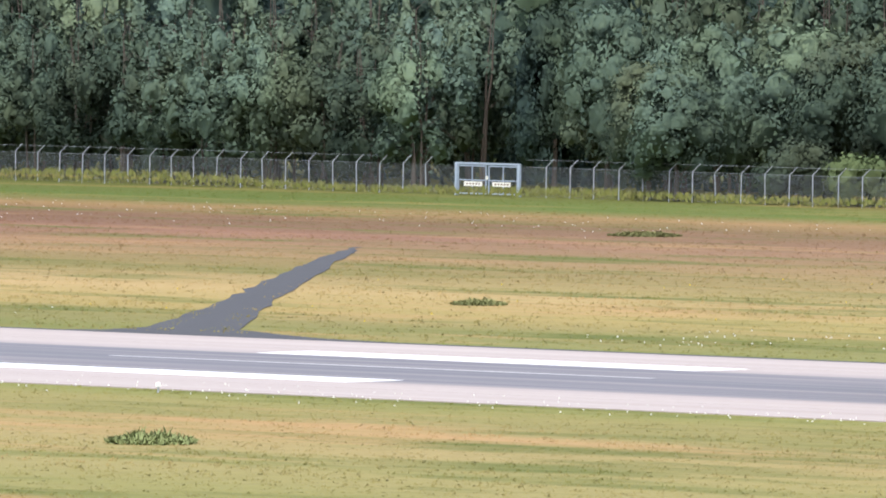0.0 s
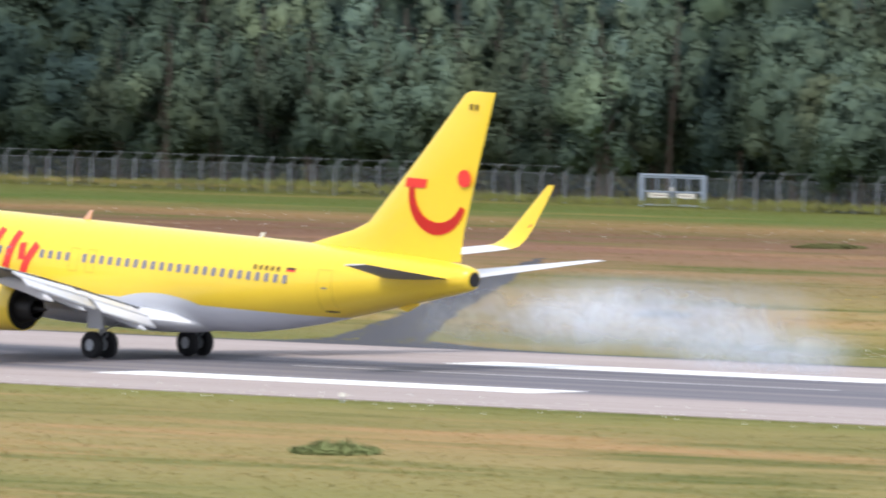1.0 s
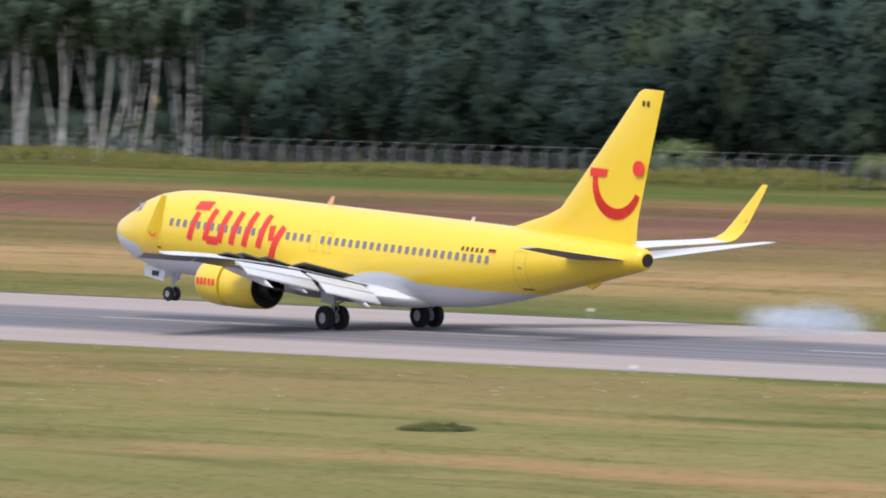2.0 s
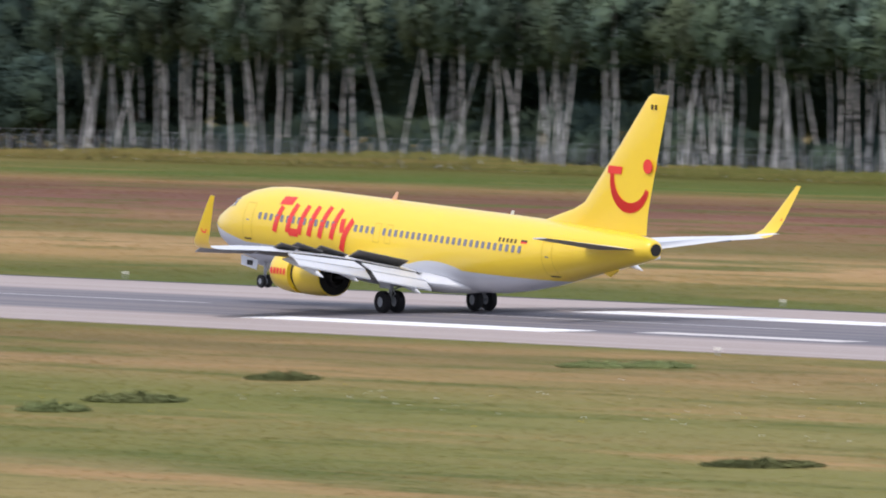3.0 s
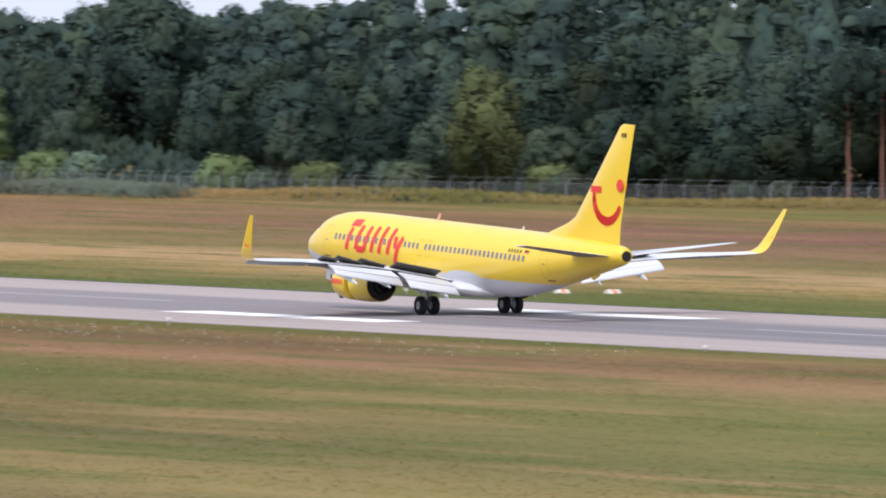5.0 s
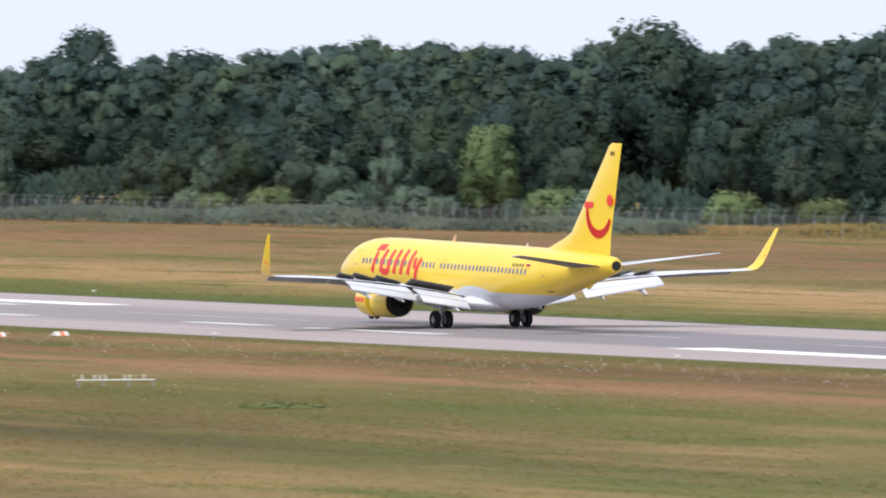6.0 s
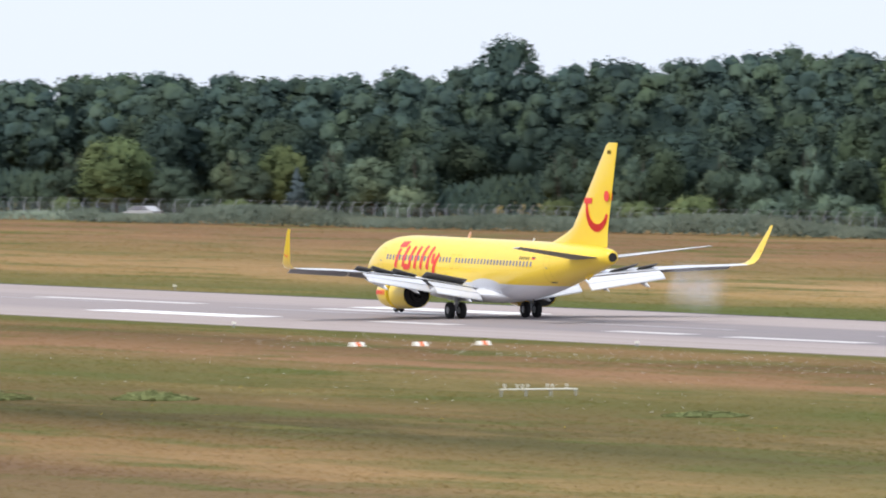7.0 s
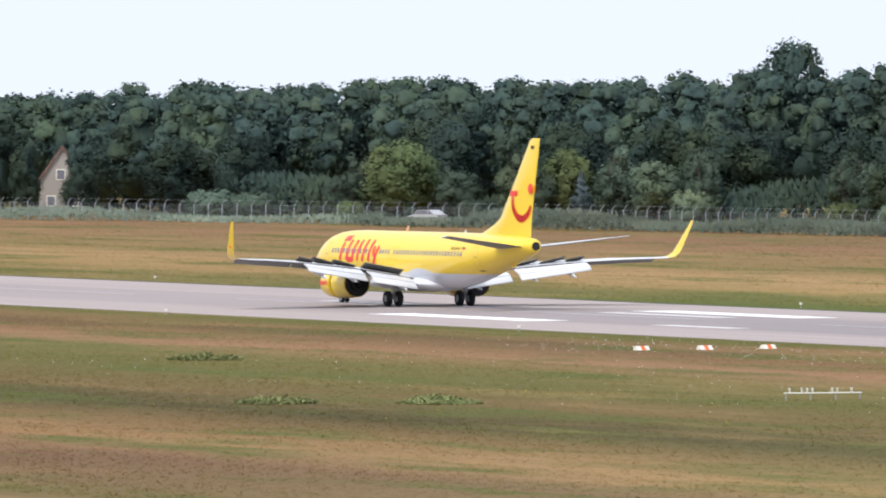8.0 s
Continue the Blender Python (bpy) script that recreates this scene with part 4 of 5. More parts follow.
def build_car():
    car = base("parked_car", "small silver-white car parked beyond the fence", "car", pose(-1222.6, 176.5, 0.15, 0, 0, 205))
    bm = bmesh.new()
    prof = [(-2.1, 0.35), (2.1, 0.35), (2.15, 0.75), (1.25, 0.92), (0.65, 1.42), (-1.0, 1.46), (-1.75, 0.98), (-2.15, 0.9)]
    loft(bm, [[(x, y, z if z < 1 else z * (1 - 0.02 * abs(y))) for x, z in prof] for y in (-0.85, -0.8, 0.8, 0.85)])
    part("body", bm, plain("silver_car_paint", (0.5, 0.51, 0.52), 0.35, wear=0.05), car)
    for s in (-1, 1):
        bm = bmesh.new()
        slab(bm, [(1.05, s * 0.86, 0.95), (0.6, s * 0.86, 1.36), (-0.95, s * 0.86, 1.4), (-1.5, s * 0.86, 0.98)], (0, 0.02, 0))
        part("side_window", bm, PANE, car, smooth=False)
        for x in (-1.3, 1.3):
            bm = bmesh.new()
            rod(bm, (x, s * 0.68, 0.31), (x, s * 0.88, 0.31), 0.31, 0.31, 16)
            part("wheel", bm, TYRE, car)


build_car()


# ---- the airliner ----
# lengths run aft from the nose tip; local x = aft - 19.35, local -y is its left side
G = 19.35
#         aft, top, bottom, half-width
BODY = [(0.02, 3.16, 3.00, 0.08), (0.18, 3.45, 2.72, 0.38), (0.55, 3.74, 2.38, 0.72), (1.2, 4.04, 2.02, 1.08), (1.9, 4.36, 1.76, 1.34), (2.7, 4.80, 1.58, 1.55), (3.5, 5.07, 1.46, 1.70),
        (4.6, 5.27, 1.37, 1.81), (6.0, 5.38, 1.33, 1.87), (8.0, 5.42, 1.32, 1.88), (12.0, 5.42, 1.32, 1.88), (18.0, 5.42, 1.32, 1.88), (23.5, 5.42, 1.32, 1.88), (25.5, 5.42, 1.42, 1.87), (27.5, 5.41, 1.70, 1.83),
        (29.5, 5.39, 2.08, 1.72), (31.5, 5.37, 2.54, 1.54), (33.5, 5.33, 3.02, 1.30), (35.2, 5.28, 3.42, 1.05), (36.6, 5.2, 3.75, 0.80), (37.5, 5.12, 3.98, 0.62), (37.9, 5.02, 4.12, 0.46), (38.0, 4.9, 4.24, 0.34)]


def body_at(aft):
    for a, b in zip(BODY, BODY[1:]):
        if aft <= b[0]:
            q = (aft - a[0]) / (b[0] - a[0])
            return [a[i] + (b[i] - a[i]) * q for i in (1, 2, 3)]
    return BODY[-1][1:]


def skin(aft, z, out=0.012, side=-1):
    """A place on the fuselage side."""
    top, bot, w = body_at(aft)
    q = max(-0.98, min(0.98, (z - (top + bot) / 2) / ((top - bot) / 2)))
    return Vector((aft - G, side * (w * math.sqrt(1 - q * q) + out), z))


def decal(bm, stroke, width, out=0.014, side=-1, steps=8):
    """A painted stroke that follows the skin: a polyline of (aft, z)."""
    pts = []
    for (a0, z0), (a1, z1) in zip(stroke, stroke[1:]):
        for i in range(steps):
            pts.append((a0 + (a1 - a0) * i / steps, z0 + (z1 - z0) * i / steps))
    pts.append(stroke[-1])
    rows = []
    for i, p in enumerate(pts):
        a, b = pts[max(0, i - 1)], pts[min(len(pts) - 1, i + 1)]
        d = Vector((b[0] - a[0], b[1] - a[1])).normalized()
        nx, nz = -d.y * width / 2, d.x * width / 2
        rows.append((bm.verts.new(skin(p[0] + nx, p[1] + nz, out, side)), bm.verts.new(skin(p[0], p[1], out, side)), bm.verts.new(skin(p[0] - nx, p[1] - nz, out, side))))
    for r, s in zip(rows, rows[1:]):
        bm.faces.new((r[0], r[1], s[1], s[0]))
        bm.faces.new((r[1], r[2], s[2], s[1]))


def aerofoil(le, te, y, z, thick, n=10, dz_te=0.0):
    """A closed wing section at span y from le to te (aft), upper and lower skins."""
    c = te - le
    out = []
    for i in range(2 * n):
        q = i / n
        t = q if q <= 1 else 2 - q
        x = 0.5 * (1 - math.cos(math.pi * t))
        h = thick * c * 2.6 * (math.sqrt(x + 1e-4) * (1 - x)) * (1 if q <= 1 else -0.55)
        out.append((le + c * x - G, y, z + h + dz_te * x))
    return out


def arch(y):
    """How far the loaded wing bows above the straight line from root to tip."""
    return 0.42 * math.sin(math.pi * min(1.0, abs(y) / 17.0)) ** 0.8


def build_airliner():
    jet = base("airliner", "yellow and white twin-engined airliner rolling out after touchdown", "airplane")
    # fuselage
    bm = bmesh.new()
    rings = []
    fine = []
    for a, b in zip(BODY, BODY[1:]):
        k = 3 if b[0] - a[0] > 1.5 else 2
        fine += [a[0] + (b[0] - a[0]) * i / k for i in range(k)]
    fine.append(BODY[-1][0])
    for aft in fine:
        top, bot, w = body_at(aft)
        rings.append([(aft - G, w * math.sin(q), (top + bot) / 2 + (top - bot) / 2 * math.cos(q)) for q in (2 * math.pi * i / 40 for i in range(40))])
    loft(bm, rings)
    fuselage = part("fuselage", bm, PAINT, jet)
    # wing-to-body fairing
    bm = bmesh.new()
    rings = []
    for aft, w, zt, zb in ((11.2, 0.5, 1.9, 1.5), (12.6, 1.7, 2.15, 1.18), (15, 2.05, 2.3, 1.05), (19, 2.1, 2.3, 1.05), (20.8, 2.06, 2.3, 1.06), (22.2, 1.8, 2.2, 1.15), (23.2, 1.2, 1.95, 1.3), (23.8, 0.4, 1.7, 1.45)):
        rings.append([(aft - G, w * math.sin(q), (zt + zb) / 2 + (zt - zb) / 2 * math.cos(q)) for q in (2 * math.pi * i / 24 for i in range(24))])
    loft(bm, rings)
    part("belly_fairing", bm, WHITE, jet, "white wing root fairing")
    # cockpit glass
    for side in (-1, 1):
        for a0, a1, z0, z1 in ((1.62, 2.12, 4.12, 4.5), (2.17, 2.62, 4.14, 4.62), (2.67, 3.02, 4.2, 4.6)):
            bm = bmesh.new()
            decal(bm, [(a0, (z0 + z1) / 2 - 0.04), (a1, (z0 + z1) / 2 + 0.03)], z1 - z0, 0.012, side, 4)
            part("cockpit_window", bm, PANE, fuselage, smooth=False)
    # cabin windows
    bm = bmesh.new()
    w, h = 0.13, 0.19
    ring = [(w * math.copysign(abs(math.cos(q)) ** 0.5, math.cos(q)), h * math.copysign(abs(math.sin(q)) ** 0.5, math.sin(q))) for q in (2 * math.pi * i / 12 for i in range(12))]
    slab(bm, [(x, 0, z) for x, z in ring], (0, 0.03, 0))
    pane = None
    for side in (-1, 1):
        for i in range(46):
            aft = 6.0 + i * 0.508
            if 13.0 < aft < 14.2 or 16.3 < aft < 16.9:
                continue
            spot = skin(aft, 3.92, 0.0, side)
            if pane is None:
                pane = part("cabin_window", bm, PANE, fuselage)
            else:
                pane = new("cabin_window", pane.data)
                pane.parent = fuselage
            pane.location = spot
            pane.rotation_euler = (side * 0.24, 0, 0)
    # doors, drawn as seams
    for a0, a1, z0, z1, nm in ((4.45, 5.3, 2.7, 4.5, "front_door"), (30.6, 31.35, 2.75, 4.45, "rear_door"), (16.3, 16.8, 3.35, 4.3, "overwing_exit"), (17.3, 17.8, 3.35, 4.3, "overwing_exit")):
        bm = bmesh.new()
        decal(bm, [(a0, z0), (a1, z0), (a1, z1), (a0, z1), (a0, z0)], 0.05, 0.008)
        door = part(nm, bm, plain("door_seam", (0.68, 0.46, 0.03)), fuselage, "yellow cabin door flush in the skin", smooth=False)
        if "door" in nm:
            bm = bmesh.new()
            decal(bm, [(a0 + 0.1, z0 - 0.04), (a1 - 0.1, z0 - 0.04)], 0.07, 0.01)
            part("sill_plate", bm, BLACK, door, smooth=False)
            bm = bmesh.new()
            decal(bm, [((a0 + a1) / 2 - 0.12, z0 + 0.95), ((a0 + a1) / 2 + 0.15, z0 + 0.95)], 0.06, 0.01)
            part("door_handle", bm, PANE, door, smooth=False)
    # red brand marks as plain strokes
    strokes = [[(7.35, 4.80), (8.45, 4.84)], [(7.78, 4.52), (7.45, 3.2)], [(8.95, 4.72), (8.62, 3.25)], [(9.98, 4.72), (9.66, 3.22)], [(8.75, 3.3), (9.6, 3.28)], [(10.9, 4.74), (10.55, 3.2)],
               [(11.9, 4.8), (11.5, 3.18)], [(12.95, 4.75), (12.55, 3.2)], [(13.4, 4.3), (13.48, 3.6)], [(14.25, 4.3), (13.8, 3.55), (13.4, 2.66)]]
    for st in strokes:
        bm = bmesh.new()
        decal(bm, st, 0.4, 0.02)
        part("brand_stroke", bm, RED, fuselage, "red painted brand stroke", smooth=False)
    # registration bars and flag
    for i in range(5):
        bm = bmesh.new()
        decal(bm, [(27.0 + i * 0.33, 4.30), (27.17 + i * 0.33, 4.30)], 0.2, 0.012)
        part("registration_bar", bm, LETTER, fuselage, smooth=False)
    for i, m in enumerate((BLACK, RED, YELLOW)):
        bm = bmesh.new()
        decal(bm, [(28.85, 4.36 - i * 0.09), (29.35, 4.36 - i * 0.09)], 0.09, 0.012)
        part("flag_stripe", bm, m, fuselage, smooth=False)
    # aerials
    bm = bmesh.new()
    slab(bm, [(15.2 - G, 0, 5.38), (15.6 - G, 0, 5.38), (15.75 - G, 0, 5.8), (15.6 - G, 0, 5.82)], (0, 0.06, 0))
    part("blade_aerial", bm, PALE_RED, fuselage, "faded reddish blade aerial")
    bm = bmesh.new()
    slab(bm, [(25.6 - G, 0, 5.38), (25.85 - G, 0, 5.38), (25.9 - G, 0, 5.62), (25.75 - G, 0, 5.62)], (0, 0.05, 0))
    part("blade_aerial", bm, WHITE, fuselage)
    bm = bmesh.new()
    slab(bm, [(33.4 - G, 0, 3.2), (35.0 - G, 0, 3.55), (34.9 - G, 0, 3.25), (34.3 - G, 0, 2.95)], (0, 0.1, 0))
    part("tail_skid", bm, YELLOW, fuselage)
    bm = bmesh.new()
    rod(bm, (37.6 - G, 0, 4.56), (38.06 - G, 0, 4.56), 0.34, 0.3, 14)
    part("tail_exhaust", bm, DARK, fuselage, "dark auxiliary exhaust")
    # fin
    bm = bmesh.new()
    rings = []
    for le, te, z, t in ((28.0, 37.2, 5.2, 0.02), (31.0, 37.25, 6.1, 0.03), (31.9, 37.3, 6.5, 0.042), (34.6, 37.98, 9.4, 0.05), (37.0, 38.66, 12.1, 0.05), (37.35, 38.72, 12.27, 0.03)):
        sec = aerofoil(le, te, 0, 0, t, 8)
        rings.append([(x, h * (1 if h > 0 else 1 / 0.55), z) for x, y, h in sec])
    loft(bm, rings)
    fin = part("fin", bm, YELLOW, jet, "tall yellow tail fin")
    for side in (-1, 1):
        def fin_y(a, z):
            k = (z - 6.5) / 5.77
            le, te, t = 31.9 + 5.3 * k, 37.3 + 1.4 * k, 0.042 + 0.008 * min(1, k * 2)
            x = max(0.02, min(0.98, (a - le) / (te - le)))
            return side * (t * (te - le) * 2.6 * math.sqrt(x) * (1 - x) + 0.03)
        bm = bmesh.new()
        arc = [(35.88 + 1.42 * math.cos(q), 8.0 + 1.5 * math.sin(q)) for q in (math.pi * (0.95 + 0.93 * i / 20) for i in range(21))]
        rows = []
        for i, (a, z) in enumerate(arc):
            wdt = 0.15 + 0.11 * math.sin(math.pi * i / 20)
            c = Vector((a - 35.88, z - 8.0)).normalized()
            rows.append((bm.verts.new((a - c.x * wdt - G, fin_y(a, z), z - c.y * wdt)), bm.verts.new((a + c.x * wdt - G, fin_y(a, z), z + c.y * wdt))))
        for r, s2 in zip(rows, rows[1:]):
            bm.faces.new((r[0], r[1], s2[1], s2[0]))
        bmesh.ops.solidify(bm, geom=bm.faces[:], thickness=0.02)
        part("smile_arc", bm, RED, fin, "red painted arc")
        bm = bmesh.new()
        slab(bm, [(34.08 - G, fin_y(34.7, 8.3), 8.12), (35.2 - G, fin_y(34.7, 8.3), 8.12), (35.3 - G, fin_y(34.7, 8.3), 8.5), (34.13 - G, fin_y(34.7, 8.3), 8.5)], (0, 0.02, 0))
        part("logo_bar", bm, RED, fin, smooth=False)
        bm = bmesh.new()
        slab(bm, [(37.3 + 0.38 * math.cos(q) - G, fin_y(36.8, 8.66), 8.66 + 0.36 * math.sin(q)) for q in (2 * math.pi * i / 20 for i in range(20))], (0, 0.02, 0))
        part("logo_dot", bm, RED, fin, smooth=False)
        for k in (0, 1):
            bm = bmesh.new()
            slab(bm, [(37.42 + k * 0.3 + dx - G, side * 0.12, 11.5 + dz) for dx, dz in ((0, 0), (0.13, 0), (0.13, 0.24), (0, 0.24))], (0, 0.06, 0))
            part("fin_letter_bar", bm, LETTER, fin, smooth=False)
    # tailplanes
    for side in (-1, 1):
        bm = bmesh.new()
        loft(bm, [aerofoil(33.3 + 4.1 * q, 37.1 + 1.6 * q, side * (0.4 + 6.75 * q), 4.28 + 0.92 * q, 0.045 - 0.01 * q, 8, 0.22 - 0.1 * q) for q in (0, 0.33, 0.66, 0.97, 1.0)])
        two_faced(part("tailplane", bm, WHITE, jet, "white tailplane with a grey underside darkened as in shade"), UNDER)
    # wings
    for side in (-1, 1):
        bm = bmesh.new()
        secs = []
        for y, le, te, z, t in ((0.5, 12.7, 20.4, 1.75, 0.06), (1.9, 13.6, 20.4, 1.95, 0.055), (5.6, 16.0, 20.5, 2.45, 0.05), (8.3, 17.55, 21.35, 2.79, 0.048), (11.0, 19.1, 22.2, 3.13, 0.045), (13.6, 20.6, 23.1, 3.49, 0.042), (16.2, 22.1, 24.0, 3.85, 0.04), (17.0, 22.6, 24.3, 4.02, 0.04)):
            secs.append(aerofoil(le, te, side * y, z + arch(y), t, 10))
        loft(bm, secs)
        wing = part("wing", bm, WHITE, jet, "white swept wing with a grey underside darkened as in shade")
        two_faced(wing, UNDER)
        FLEXED.append((wing, side))
        # blended winglet
        bm = bmesh.new()
        secs = []
        for y, z, le, te, cant in ((17.0, 4.02, 22.6, 24.3, 6), (17.35, 4.12, 22.95, 24.4, 25), (17.62, 4.4, 23.3, 24.55, 55), (17.75, 4.9, 23.75, 24.85, 74), (18.05, 6.4, 25.0, 25.55, 80), (18.1, 6.78, 25.35, 25.72, 80)):
            sec = aerofoil(le, te, 0, 0, 0.04, 8)
            c, s1 = math.cos(radians(cant)), math.sin(radians(cant))
            secs.append([(x, side * (y - h * s1), z + h * c) for x, _, h in sec])
        loft(bm, secs)
        winglet = part("winglet", bm, YELLOW, wing, "yellow blended winglet")
        bm = bmesh.new()
        rows = []
        for i in range(9):
            q = math.pi * (1.05 + 0.9 * i / 8)
            a, z = 24.5 + 0.22 * math.cos(q), 5.1 + 0.22 * math.sin(q)
            yy = side * (17.8 + (z - 4.9) * 0.2) + (-0.06 if side < 0 else -0.07)
            rows.append((bm.verts.new((a - G - 0.04 * math.cos(q), yy, z - 0.04 * math.sin(q))), bm.verts.new((a - G + 0.04 * math.cos(q), yy, z + 0.04 * math.sin(q)))))
        for r, s2 in zip(rows, rows[1:]):
            bm.faces.new((r[0], r[1], s2[1], s2[0]))
        part("small_smile", bm, RED, winglet, smooth=False)
        # slats along the leading edge
        bm = bmesh.new()
        for (y0, l0, z0), (y1, l1, z1) in (((6.3, 16.3, 2.45), (10.6, 18.75, 2.98)), ((10.7, 18.8, 3.0), (16.6, 22.2, 3.82))):
            z0, z1 = z0 + arch(y0), z1 + arch(y1)
            slab(bm, [(l0 - 0.35 - G, side * y0, z0 - 0.22), (l0 + 0.25 - G, side * y0, z0 + 0.1), (l1 + 0.2 - G, side * y1, z1 + 0.08), (l1 - 0.3 - G, side * y1, z1 - 0.18)], (0.03, 0, 0.06))
        part("slat", bm, GREY, wing, "grey leading edge slats run out")
        # flaps run out and down, in two elements
        for y0, t0, z0, y1, t1, z1 in ((2.0, 20.3, 1.98, 5.5, 20.5, 2.42), (6.1, 20.75, 2.5, 11.2, 22.25, 3.14)):
            z0, z1 = z0 + arch(y0), z1 + arch(y1)
            for dx0, dz0, dx1, dz1 in ((0.0, -0.1, 1.0, -0.42), (0.95, -0.45, 1.5, -0.86)):
                bm = bmesh.new()
                k1 = 0.66 if y0 > 6 else 1.0
                slab(bm, [(t0 + dx0 - G, side * y0, z0 + dz0), (t0 + dx1 - G, side * y0, z0 + dz1), (t1 + dx1 * k1 - G, side * y1, z1 + dz1 * k1), (t1 + dx0 * k1 - G, side * y1, z1 + dz0 * k1)], (0.03, 0, 0.1))
                bmesh.ops.bevel(bm, geom=bm.edges[:], offset=0.02, segments=1, affect="EDGES")
                part("flap", bm, WHITE, wing, "white flap run fully out")
        # flap track fairings
        for y, te, z in ((3.0, 20.5, 1.9), (7.2, 21.0, 2.5), (9.9, 21.8, 2.85)):
            z += arch(y)
            bm = bmesh.new()
            rings = []
            for q, r in ((0, 0.03), (0.2, 0.16), (0.5, 0.22), (0.8, 0.15), (1.0, 0.02)):
                cx, cz = te - 1.9 + 3.6 * q, z - 0.28 - 1.05 * max(0, q - 0.4)
                rings.append([(cx - G, side * y + r * 0.75 * math.sin(w1), cz + r * 1.2 * math.cos(w1)) for w1 in (2 * math.pi * i / 10 for i in range(10))])
            loft(bm, rings)
            part("flap_fairing", bm, WHITE, wing)
        # spoilers, hinged on their front edges
        for y0, h0, z0, y1, h1, z1 in ((2.4, 19.2, 2.12, 5.4, 19.4, 2.56), (6.2, 19.5, 2.62, 8.1, 20.1, 2.84), (8.14, 20.12, 2.85, 10.0, 20.75, 3.1), (10.04, 20.77, 3.1, 11.3, 21.15, 3.24)):
            z0, z1 = z0 + arch(y0), z1 + arch(y1)
            a, b = Vector((h0 - G, side * y0, z0)), Vector((h1 - G, side * y1, z1))
            hinge = (a + b) / 2
            bm = bmesh.new()
            chord = 0.95 if y0 < 6 else 0.72
            slab(bm, [a - hinge, a - hinge + Vector((chord, 0, -0.12)), b - hinge + Vector((chord, 0, -0.12)), b - hinge], (0, 0, 0.05))
            sp = part("spoiler", bm, SPOILER_SHADE, wing, "spoiler panel with its shade painted in as dark grey")
            sp.location = hinge
            SPOILERS.append((sp, hinge))
        # nacelle
        bm = bmesh.new()
        rings = []
        cy, cz = side * 4.83, 1.72
        for aft, r in ((13.2, 0.78), (12.85, 0.86), (12.75, 0.93), (12.85, 1.0), (13.25, 1.08), (13.9, 1.13), (14.55, 1.12)):
            rings.append([(aft - G, cy + r * math.sin(q), cz + r * math.cos(q) * (1.0 if math.cos(q) > 0 else 0.94)) for q in (2 * math.pi * i / 32 for i in range(32))])
        loft(bm, rings)
        nac = part("engine_cowl", bm, YELLOW, jet, "yellow engine cowl")
        bm = bmesh.new()
        rings = []
        for aft, r in ((14.5, 0.95), (14.56, 1.115), (15.5, 1.11), (16.75, 1.03), (16.77, 0.98), (15.9, 0.95)):
            rings.append([(aft - G, r * math.sin(q), r * math.cos(q) * (1.0 if math.cos(q) > 0 else 0.95)) for q in (2 * math.pi * i / 32 for i in range(32))])
        loft(bm, rings, close=False)
        sleeve = part("reverser_sleeve", bm, YELLOW, jet, "yellow sliding reverser sleeve")
        bm = bmesh.new()
        rings = [[(aft - G, r * math.sin(q), r * math.cos(q)) for q in (2 * math.pi * i / 28 for i in range(28))] for aft, r in ((16.72, 0.965), (16.3, 0.94), (16.28, 0.7), (16.3, 0.3))]
        loft(bm, rings)
        part("bypass_duct", bm, DARK, sleeve, "dark fan duct outlet")
        sleeve.location = (0, cy, cz)
        SLEEVES.append((sleeve, cy, cz))
        FLEXED.append((nac, side))
        bm = bmesh.new()
        rod(bm, (13.6 - G, cy, cz), (15.6 - G, cy, cz), 0.93, 0.86, 24)
        part("reverser_cascade", bm, DARK, nac, "dark reverser cascade")
        bm = bmesh.new()
        rings = []
        for aft, r in ((15.6, 0.7), (16.7, 0.66), (17.5, 0.48), (17.52, 0.38), (17.0, 0.4)):
            rings.append([(aft - G, cy + r * math.sin(q), cz + r * math.cos(q)) for q in (2 * math.pi * i / 24 for i in range(24))])
        loft(bm, rings)
        part("exhaust_nozzle", bm, DARK, nac, "dark engine exhaust nozzle")
        bm = bmesh.new()
        rod(bm, (17.0 - G, cy, cz), (18.1 - G, cy, cz), 0.3, 0.04, 14)
        part("exhaust_cone", bm, DARK, nac)
        bm = bmesh.new()
        rod(bm, (13.3 - G, cy, cz), (13.35 - G, cy, cz), 0.78, 0.78, 24)
        part("fan_face", bm, DARK, nac)
        bm = bmesh.new()
        loft(bm, [[(a - G, cy + side * 0 + w2, z2) for a, w2, z2 in ((12.9, -0.1, zz0), (12.9, 0.1, zz0), (18.6, 0.12, zz1), (18.6, -0.12, zz1))] for zz0, zz1 in ((2.7, 2.3), (2.95, 2.85))])
        part("pylon", bm, WHITE, nac, "white engine pylon")
        if side < 0:
            for i in range(7):
                bm = bmesh.new()
                for j in range(2):
                    q0, q1 = 1.36 + 0.14 * j, 1.36 + 0.14 * (j + 1)
                    r = 1.137
                    pts = [(13.1 + i * 0.28, q0), (13.29 + i * 0.28, q0), (13.29 + i * 0.28, q1), (13.1 + i * 0.28, q1)]
                    vs = [bm.verts.new((a - G, cy - r * math.sin(q), cz + r * math.cos(q))) for a, q in pts]
                    bm.faces.new(vs)
                if i < 5:
                    part("cowl_bar", bm, RED, nac, "red illegible lettering bar", smooth=False)
                else:
                    bm.free()

